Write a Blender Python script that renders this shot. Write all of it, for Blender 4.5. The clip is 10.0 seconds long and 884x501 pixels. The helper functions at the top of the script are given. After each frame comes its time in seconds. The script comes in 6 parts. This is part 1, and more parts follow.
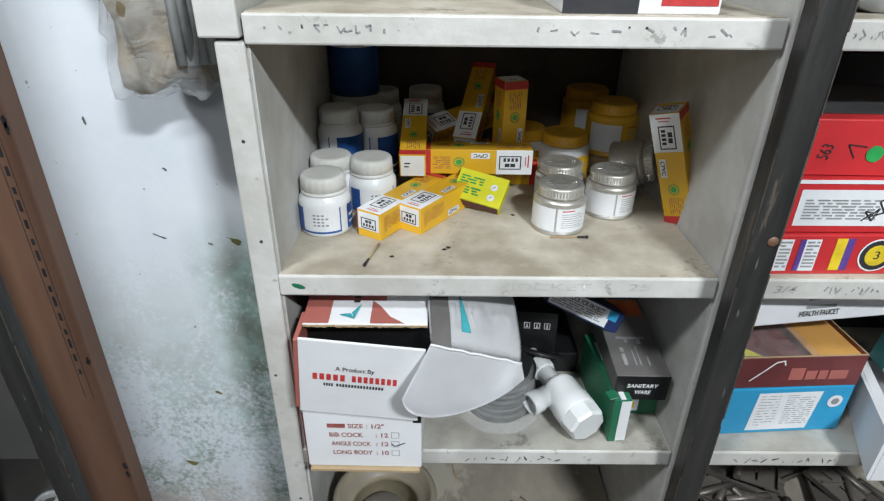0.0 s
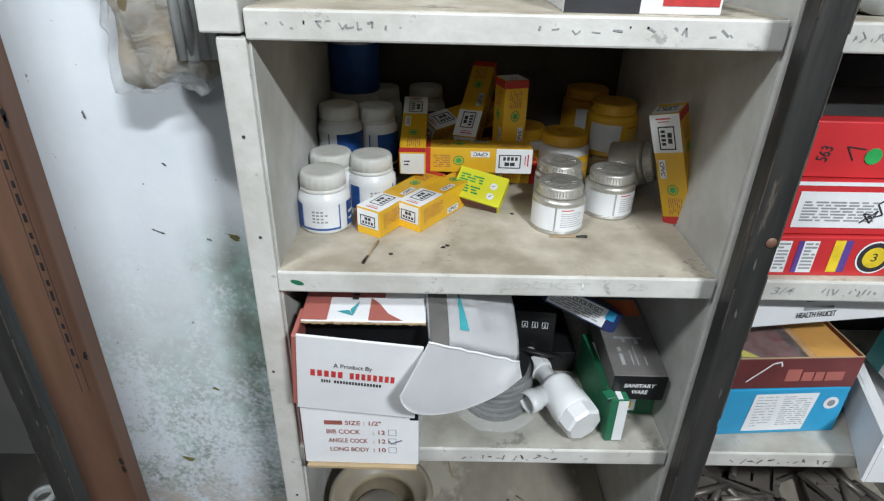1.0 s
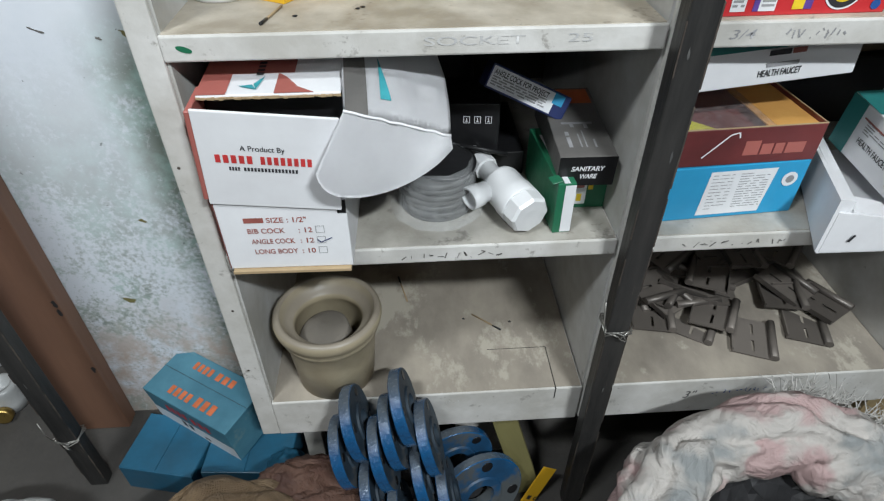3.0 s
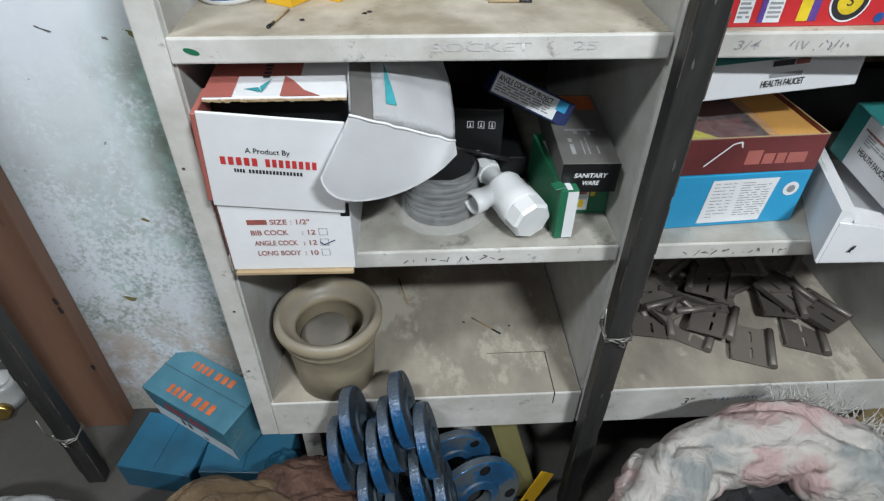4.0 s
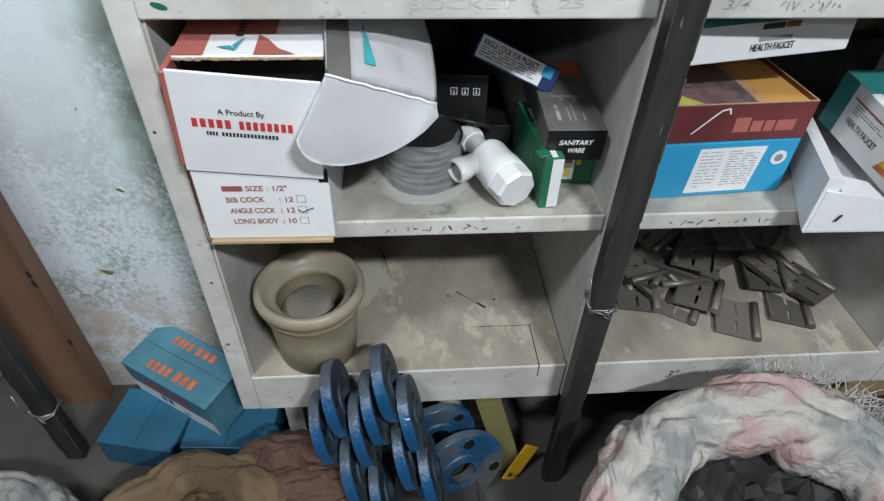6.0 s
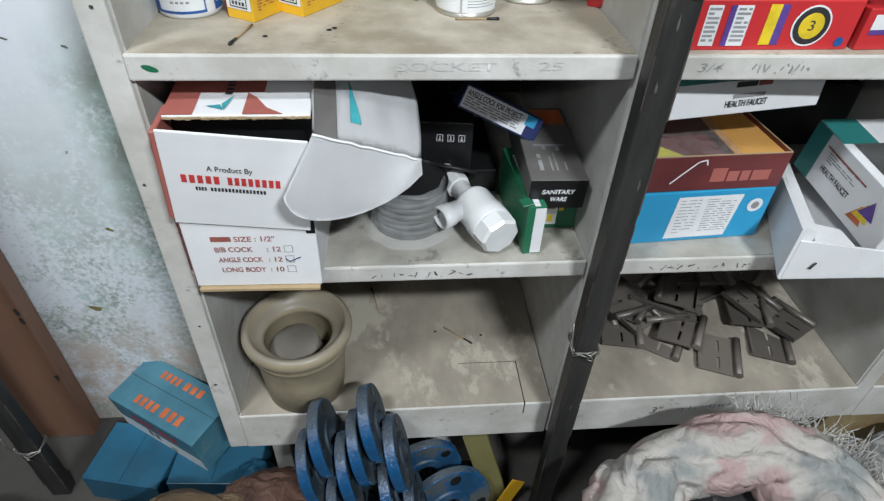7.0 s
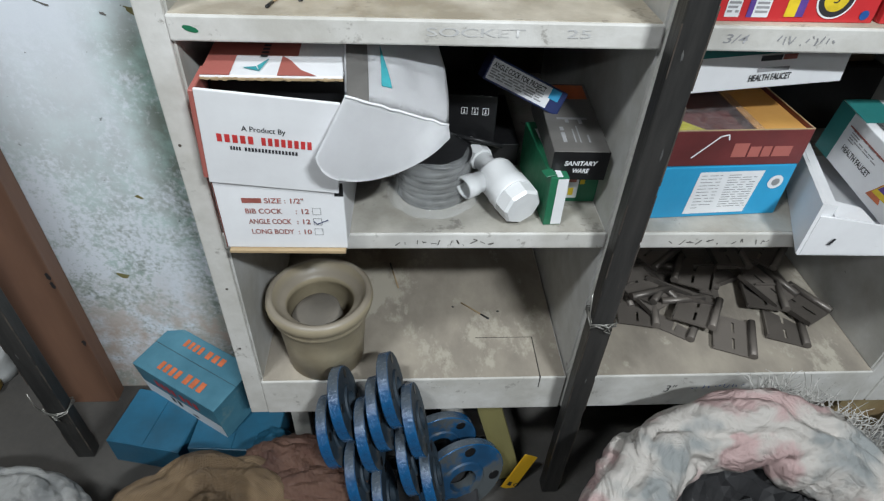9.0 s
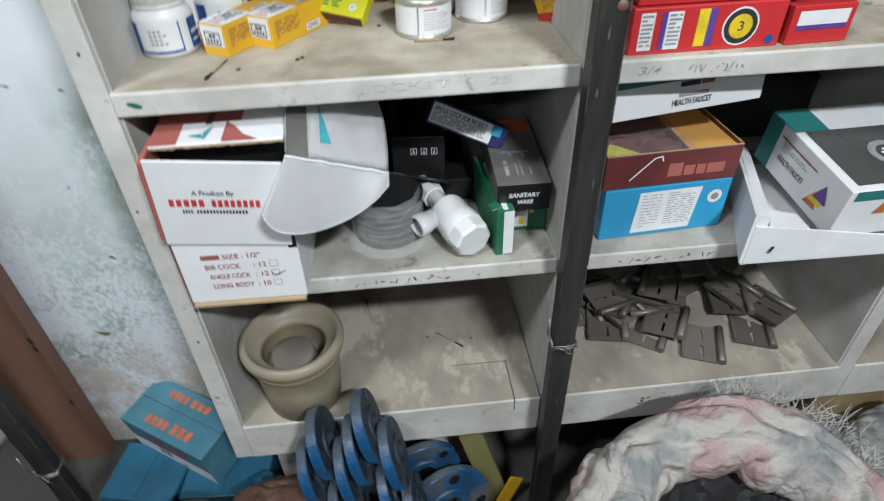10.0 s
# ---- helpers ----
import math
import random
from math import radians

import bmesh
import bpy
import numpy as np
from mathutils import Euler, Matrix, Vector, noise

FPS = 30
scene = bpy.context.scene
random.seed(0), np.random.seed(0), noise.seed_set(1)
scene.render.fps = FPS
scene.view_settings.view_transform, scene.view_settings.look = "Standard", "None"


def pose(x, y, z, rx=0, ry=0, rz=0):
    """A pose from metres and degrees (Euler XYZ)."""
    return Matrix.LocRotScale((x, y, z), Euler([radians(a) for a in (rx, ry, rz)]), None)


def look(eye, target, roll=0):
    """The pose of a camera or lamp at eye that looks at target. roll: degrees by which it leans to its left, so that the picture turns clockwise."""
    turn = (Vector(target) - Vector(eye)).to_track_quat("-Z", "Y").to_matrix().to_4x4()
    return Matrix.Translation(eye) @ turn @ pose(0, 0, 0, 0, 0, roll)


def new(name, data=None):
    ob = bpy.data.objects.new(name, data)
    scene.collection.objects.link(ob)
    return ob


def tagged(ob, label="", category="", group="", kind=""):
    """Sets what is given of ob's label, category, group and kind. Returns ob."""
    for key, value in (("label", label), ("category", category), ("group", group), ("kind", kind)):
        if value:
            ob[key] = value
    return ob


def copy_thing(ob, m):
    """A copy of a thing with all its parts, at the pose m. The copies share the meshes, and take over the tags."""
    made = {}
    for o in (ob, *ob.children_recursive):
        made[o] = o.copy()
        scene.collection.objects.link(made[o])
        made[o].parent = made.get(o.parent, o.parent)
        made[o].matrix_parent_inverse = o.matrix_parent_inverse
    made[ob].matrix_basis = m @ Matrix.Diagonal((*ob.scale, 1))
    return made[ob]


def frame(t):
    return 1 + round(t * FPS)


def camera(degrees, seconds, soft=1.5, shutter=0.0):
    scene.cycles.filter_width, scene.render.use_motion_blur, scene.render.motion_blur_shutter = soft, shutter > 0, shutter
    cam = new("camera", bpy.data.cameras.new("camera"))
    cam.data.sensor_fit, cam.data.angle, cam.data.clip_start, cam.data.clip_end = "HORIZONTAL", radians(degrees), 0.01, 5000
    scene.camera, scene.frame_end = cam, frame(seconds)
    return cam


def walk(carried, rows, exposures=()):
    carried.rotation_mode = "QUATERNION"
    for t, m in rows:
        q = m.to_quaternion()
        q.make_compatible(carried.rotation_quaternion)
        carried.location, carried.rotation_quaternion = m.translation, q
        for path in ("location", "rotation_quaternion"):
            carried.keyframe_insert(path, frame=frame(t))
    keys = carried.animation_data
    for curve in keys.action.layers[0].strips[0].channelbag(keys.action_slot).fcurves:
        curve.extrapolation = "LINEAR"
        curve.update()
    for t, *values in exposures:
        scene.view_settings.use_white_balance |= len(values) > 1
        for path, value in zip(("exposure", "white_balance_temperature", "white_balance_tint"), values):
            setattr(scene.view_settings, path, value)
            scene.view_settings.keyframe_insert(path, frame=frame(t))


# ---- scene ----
cam = camera(73.8, 10.0, soft=1.25, shutter=0.4)
PATH = [
    (0, (-0.026, 0.018, 1.17), (-0.013, 1.774, 0.213), 0.7),
    (0.5, (-0.032, 0.02, 1.168), (-0.01, 1.774, 0.208), 1.2),
    (1, (-0.027, 0.017, 1.169), (-0.007, 1.772, 0.21), 1.4),
    (1.5, (-0.023, 0.017, 1.158), (0.005, 1.76, 0.179), 0.7),
    (2, (-0.025, 0.003, 1.104), (-0.002, 1.646, -0.036), 2.4),
    (2.5, (-0.015, -0.016, 1.058), (0.023, 1.544, -0.192), 1.6),
    (3, (0.018, 0.012, 1.056), (0.113, 1.546, -0.224), -0.2),
    (4.3, (0.011, 0.012, 1.06), (0.106, 1.55, -0.215), 1.3),
    (4.5, (0.007, 0.012, 1.051), (0.099, 1.536, -0.24), 1.8),
    (5, (-0.001, 0.005, 1.05), (0.097, 1.534, -0.236), 3.0),
    (6.3, (0.025, 0.015, 1.041), (0.166, 1.503, -0.288), 1.6),
    (6.5, (0.025, 0.013, 1.05), (0.157, 1.52, -0.258), 2.1),
    (7, (0.028, 0.026, 1.074), (0.192, 1.548, -0.213), 2.5),
    (7.5, (0.042, 0.015, 1.058), (0.211, 1.507, -0.263), 1.0),
    (8, (0.031, 0.01, 1.058), (0.18, 1.516, -0.25), 1.8),
    (8.5, (0.021, 0.004, 1.057), (0.157, 1.513, -0.249), 2.7),
    (9, (0.015, -0.001, 1.061), (0.141, 1.513, -0.24), 2.9),
    (9.5, (0.03, -0.004, 1.053), (0.172, 1.488, -0.272), 2.4),
    (9.8, (0.041, -0.007, 1.072), (0.215, 1.525, -0.203), 1.9),
    (10, (0.061, -0.012, 1.091), (0.189, 1.544, -0.158), -1.9),
]
walk(cam, [(t, look(eye, target, roll)) for t, eye, target, roll in PATH])

# ---- world and light ----
world = bpy.data.worlds.new("room_air")
scene.world = world
world.use_nodes = True
world.node_tree.nodes["Background"].inputs[0].default_value = (0.75, 0.85, 1.0, 1)
world.node_tree.nodes["Background"].inputs[1].default_value = 0.05


def tube_light(name, eye, target, sx, sy, watts, colour):
    data = bpy.data.lights.new(name, "AREA")
    data.shape, data.size, data.size_y, data.energy, data.color = "RECTANGLE", sx, sy, watts, colour
    ob = new(name, data)
    ob.matrix_world = look(eye, target)
    return ob


tube_light("tube_light_near", (0.55, -0.82, 2.06), (0.0, 0.5, 0.70), 0.24, 0.05, 32.5, (0.90, 0.965, 1.0))
tube_light("tube_light_far", (-0.66, -0.32, 2.32), (0.1, 0.5, 0.70), 0.34, 0.05, 19, (0.91, 0.97, 1.0))
tube_light("tube_light_shop", (-0.75, -1.95, 2.12), (0.1, 0.5, 0.75), 0.6, 0.05, 7, (0.91, 0.97, 1.0))

# ---- materials ----


def nodes_of(name):
    m = bpy.data.materials.new(name)
    m.use_nodes = True
    return m, m.node_tree.nodes, m.node_tree.links, m.node_tree.nodes["Principled BSDF"]


def col(c):
    return (*c, 1.0)


def surface(name, base, dark=None, scale=8.0, amount=0.5, rough=0.6, metal=0.0, bump=0.15, fine=120.0,
            spots=None, spot_scale=30.0, spot_cut=0.62, coat=0.0, vary=0.0, stretch=(1, 1, 1), dust=None, dust_from=0.35):
    """A worn surface: large stains from base to dark, fine grain in relief, and spots of dirt or wear."""
    m, n, l, bsdf = nodes_of(name)
    geo = n.new("ShaderNodeTexCoord")
    mp = n.new("ShaderNodeMapping")
    mp.inputs["Scale"].default_value = stretch
    l.new(geo.outputs["Object"], mp.inputs["Vector"])
    big = n.new("ShaderNodeTexNoise")
    big.inputs["Scale"].default_value, big.inputs["Detail"].default_value, big.inputs["Roughness"].default_value = scale, 8, 0.62
    l.new(mp.outputs["Vector"], big.inputs["Vector"])
    ramp = n.new("ShaderNodeValToRGB")
    ramp.color_ramp.elements[0].position, ramp.color_ramp.elements[1].position = 0.36, 0.36 + 0.42 * amount + 0.05
    d = dark if dark else tuple(c * 0.72 for c in base)
    ramp.color_ramp.elements[0].color, ramp.color_ramp.elements[1].color = col(d), col(base)
    l.new(big.outputs["Fac"], ramp.inputs["Fac"])
    out = ramp.outputs["Color"]
    if spots:
        sp = n.new("ShaderNodeTexNoise")
        sp.inputs["Scale"].default_value, sp.inputs["Detail"].default_value, sp.inputs["Roughness"].default_value = spot_scale, 6, 0.7
        l.new(mp.outputs["Vector"], sp.inputs["Vector"])
        r2 = n.new("ShaderNodeValToRGB")
        r2.color_ramp.elements[0].position, r2.color_ramp.elements[1].position = spot_cut, spot_cut + 0.06
        l.new(sp.outputs["Fac"], r2.inputs["Fac"])
        mix = n.new("ShaderNodeMixRGB")
        mix.inputs["Color2"].default_value = col(spots)
        l.new(r2.outputs["Color"], mix.inputs["Fac"])
        l.new(out, mix.inputs["Color1"])
        out = mix.outputs["Color"]
    if dust:  # settled dust on what faces up, broken by noise
        nrm = n.new("ShaderNodeNewGeometry")
        up = n.new("ShaderNodeSeparateXYZ")
        l.new(nrm.outputs["Normal"], up.inputs["Vector"])
        wob = n.new("ShaderNodeMath")
        wob.operation, wob.inputs[1].default_value = "MULTIPLY_ADD", 0.5
        l.new(big.outputs["Fac"], wob.inputs[0])
        l.new(up.outputs["Z"], wob.inputs[2])
        lay = n.new("ShaderNodeMapRange")
        lay.inputs["From Min"].default_value, lay.inputs["From Max"].default_value = dust_from + 0.25, dust_from + 0.5
        lay.inputs["To Max"].default_value = 0.9
        l.new(wob.outputs["Value"], lay.inputs["Value"])
        dm = n.new("ShaderNodeMixRGB")
        dm.inputs["Color2"].default_value = col(dust)
        l.new(lay.outputs["Result"], dm.inputs["Fac"])
        l.new(out, dm.inputs["Color1"])
        out = dm.outputs["Color"]
    if vary:
        info = n.new("ShaderNodeObjectInfo")
        hsv = n.new("ShaderNodeHueSaturation")
        ma = n.new("ShaderNodeMapRange")
        ma.inputs["To Min"].default_value, ma.inputs["To Max"].default_value = 1 - vary, 1 + vary
        l.new(info.outputs["Random"], ma.inputs["Value"])
        l.new(ma.outputs["Result"], hsv.inputs["Value"])
        l.new(out, hsv.inputs["Color"])
        out = hsv.outputs["Color"]
    l.new(out, bsdf.inputs["Base Color"])
    grain = n.new("ShaderNodeTexNoise")
    grain.inputs["Scale"].default_value, grain.inputs["Detail"].default_value = fine, 5
    l.new(mp.outputs["Vector"], grain.inputs["Vector"])
    rr = n.new("ShaderNodeMapRange")
    rr.inputs["To Min"].default_value, rr.inputs["To Max"].default_value = max(0.03, rough - 0.1), min(1, rough + 0.12)
    l.new(grain.outputs["Fac"], rr.inputs["Value"])
    l.new(rr.outputs["Result"], bsdf.inputs["Roughness"])
    bp = n.new("ShaderNodeBump")
    bp.inputs["Strength"].default_value, bp.inputs["Distance"].default_value = bump, 0.002
    l.new(grain.outputs["Fac"], bp.inputs["Height"])
    l.new(bp.outputs["Normal"], bsdf.inputs["Normal"])
    bsdf.inputs["Metallic"].default_value = metal
    bsdf.inputs["Coat Weight"].default_value = coat
    return m


def film(name, tint, rough=0.12, clear=0.75):
    """Thin creased plastic film: partly see-through, glossy."""
    m, n, l, bsdf = nodes_of(name)
    bsdf.inputs["Base Color"].default_value = col(tint)
    bsdf.inputs["Roughness"].default_value = rough
    tr = n.new("ShaderNodeBsdfTransparent")
    mix = n.new("ShaderNodeMixShader")
    ns = n.new("ShaderNodeTexNoise")
    ns.inputs["Scale"].default_value, ns.inputs["Detail"].default_value, ns.inputs["Distortion"].default_value = 38, 5, 1.6
    co = n.new("ShaderNodeTexCoord")
    l.new(co.outputs["Object"], ns.inputs["Vector"])
    mr = n.new("ShaderNodeMapRange")
    mr.inputs["To Min"].default_value, mr.inputs["To Max"].default_value = clear - 0.25, min(0.97, clear + 0.25)
    l.new(ns.outputs["Fac"], mr.inputs["Value"])
    l.new(mr.outputs["Result"], mix.inputs["Fac"])
    l.new(bsdf.outputs["BSDF"], mix.inputs[1])
    l.new(tr.outputs["BSDF"], mix.inputs[2])
    l.new(mix.outputs["Shader"], n["Material Output"].inputs["Surface"])
    bp = n.new("ShaderNodeBump")
    bp.inputs["Strength"].default_value, bp.inputs["Distance"].default_value = 0.9, 0.006
    l.new(ns.outputs["Fac"], bp.inputs["Height"])
    l.new(bp.outputs["Normal"], bsdf.inputs["Normal"])
    return m


def woven(name, a, b, c, thread=420.0, patch=9.0, soft=0.17, weave=0.22):
    """Woven sack cloth: crossing threads in relief and large printed patches."""
    m, n, l, bsdf = nodes_of(name)
    co = n.new("ShaderNodeTexCoord")
    ns = n.new("ShaderNodeTexNoise")
    ns.inputs["Scale"].default_value, ns.inputs["Detail"].default_value = patch, 4
    l.new(co.outputs["Object"], ns.inputs["Vector"])
    ramp = n.new("ShaderNodeValToRGB")
    e = ramp.color_ramp.elements
    e[0].position, e[0].color = 0.50 - soft / 2, col(a)
    e[1].position, e[1].color = 0.50 + soft / 2, col(c)
    for at in (0.485, 0.54):
        e.new(at).color = col(b)
    l.new(ns.outputs["Fac"], ramp.inputs["Fac"])
    waves = []
    for axis in ("X", "Y"):
        w = n.new("ShaderNodeTexWave")
        w.bands_direction = axis
        w.inputs["Scale"].default_value, w.inputs["Distortion"].default_value, w.inputs["Detail"].default_value = thread / 6.3, 0.0, 0
        l.new(co.outputs["UV"], w.inputs["Vector"])
        waves.append(w)
    mul = n.new("ShaderNodeMath")
    mul.operation = "MAXIMUM"
    l.new(waves[0].outputs["Fac"], mul.inputs[0])
    l.new(waves[1].outputs["Fac"], mul.inputs[1])
    dk = n.new("ShaderNodeMixRGB")
    dk.blend_type = "MULTIPLY"
    dk.inputs["Fac"].default_value = weave
    l.new(ramp.outputs["Color"], dk.inputs["Color1"])
    l.new(mul.outputs["Value"], dk.inputs["Color2"])
    l.new(dk.outputs["Color"], bsdf.inputs["Base Color"])
    crease = n.new("ShaderNodeTexNoise")
    crease.inputs["Scale"].default_value, crease.inputs["Detail"].default_value, crease.inputs["Distortion"].default_value = 30, 6, 0.9
    l.new(co.outputs["Object"], crease.inputs["Vector"])
    tall = n.new("ShaderNodeMath")
    tall.operation = "MULTIPLY_ADD"
    tall.inputs[1].default_value = 12.0
    l.new(crease.outputs["Fac"], tall.inputs[0])
    thin = n.new("ShaderNodeMath")
    thin.operation = "MULTIPLY"
    thin.inputs[1].default_value = weave * 1.6
    l.new(mul.outputs["Value"], thin.inputs[0])
    l.new(thin.outputs["Value"], tall.inputs[2])
    bp = n.new("ShaderNodeBump")
    bp.inputs["Strength"].default_value, bp.inputs["Distance"].default_value = 0.75, 0.0016
    l.new(tall.outputs["Value"], bp.inputs["Height"])
    l.new(bp.outputs["Normal"], bsdf.inputs["Normal"])
    bsdf.inputs["Roughness"].default_value = 0.55
    return m


def plaster(name):
    """White-blue limewash with grey-green damp mould low down and along the shelf, and small scuffs."""
    m, n, l, bsdf = nodes_of(name)
    co = n.new("ShaderNodeTexCoord")
    sep = n.new("ShaderNodeSeparateXYZ")
    l.new(co.outputs["Object"], sep.inputs["Vector"])

    def tex(scale, detail=8, rough=0.65):
        t = n.new("ShaderNodeTexNoise")
        t.inputs["Scale"].default_value, t.inputs["Detail"].default_value, t.inputs["Roughness"].default_value = scale, detail, rough
        l.new(co.outputs["Object"], t.inputs["Vector"])
        return t.outputs["Fac"]

    def rng(v, a, b, c=0.0, d=1.0):
        r = n.new("ShaderNodeMapRange")
        for k, x in zip(("From Min", "From Max", "To Min", "To Max"), (a, b, c, d)):
            r.inputs[k].default_value = x
        l.new(v, r.inputs["Value"])
        return r.outputs["Result"]

    def op(kind, a, b):
        o = n.new("ShaderNodeMath")
        o.operation, o.use_clamp = kind, True
        for i, v in enumerate((a, b)):
            if isinstance(v, float):
                o.inputs[i].default_value = v
            else:
                l.new(v, o.inputs[i])
        return o.outputs["Value"]

    def mixc(fac, a, b):
        x = n.new("ShaderNodeMixRGB")
        l.new(fac, x.inputs["Fac"])
        for k, v in (("Color1", a), ("Color2", b)):
            if isinstance(v, tuple):
                x.inputs[k].default_value = col(v)
            else:
                l.new(v, x.inputs[k])
        return x.outputs["Color"]

    big, mid, fine = tex(7.0), tex(26.0), tex(150.0, 6, 0.75)
    low = rng(sep.outputs["Z"], 0.84, 0.46)
    side = op("MULTIPLY", rng(sep.outputs["X"], -0.350, -0.275), rng(sep.outputs["Z"], 0.88, 0.80))
    blend = op("ADD", op("MULTIPLY", big, 0.55), op("MULTIPLY", fine, 0.5))
    edge_mould = op("MULTIPLY", side, rng(blend, 0.43, 0.55))
    mould = op("MAXIMUM", op("MULTIPLY", op("MULTIPLY", low, 0.8), rng(blend, 0.47, 0.56)), op("MULTIPLY", edge_mould, 0.9))
    base = mixc(rng(big, 0.35, 0.7), (0.66, 0.70, 0.76), (0.75, 0.78, 0.83))
    green = mixc(rng(mid, 0.4, 0.62), (0.11, 0.155, 0.10), (0.27, 0.43, 0.37))
    c = mixc(op("MULTIPLY", mould, 0.92), base, green)
    scuff = rng(tex(95.0, 3, 0.5), 0.735, 0.75)
    c = mixc(op("MULTIPLY", scuff, 0.7), c, (0.12, 0.13, 0.13))
    foot = rng(sep.outputs["Z"], 0.48, 0.34)
    c = mixc(op("MULTIPLY", foot, rng(mid, 0.38, 0.6)), c, (0.46, 0.38, 0.33))
    l.new(c, bsdf.inputs["Base Color"])
    bsdf.inputs["Roughness"].default_value = 0.75
    bp = n.new("ShaderNodeBump")
    bp.inputs["Strength"].default_value, bp.inputs["Distance"].default_value = 0.18, 0.003
    l.new(op("ADD", op("MULTIPLY", fine, 0.4), mid), bp.inputs["Height"])
    l.new(bp.outputs["Normal"], bsdf.inputs["Normal"])
    return m


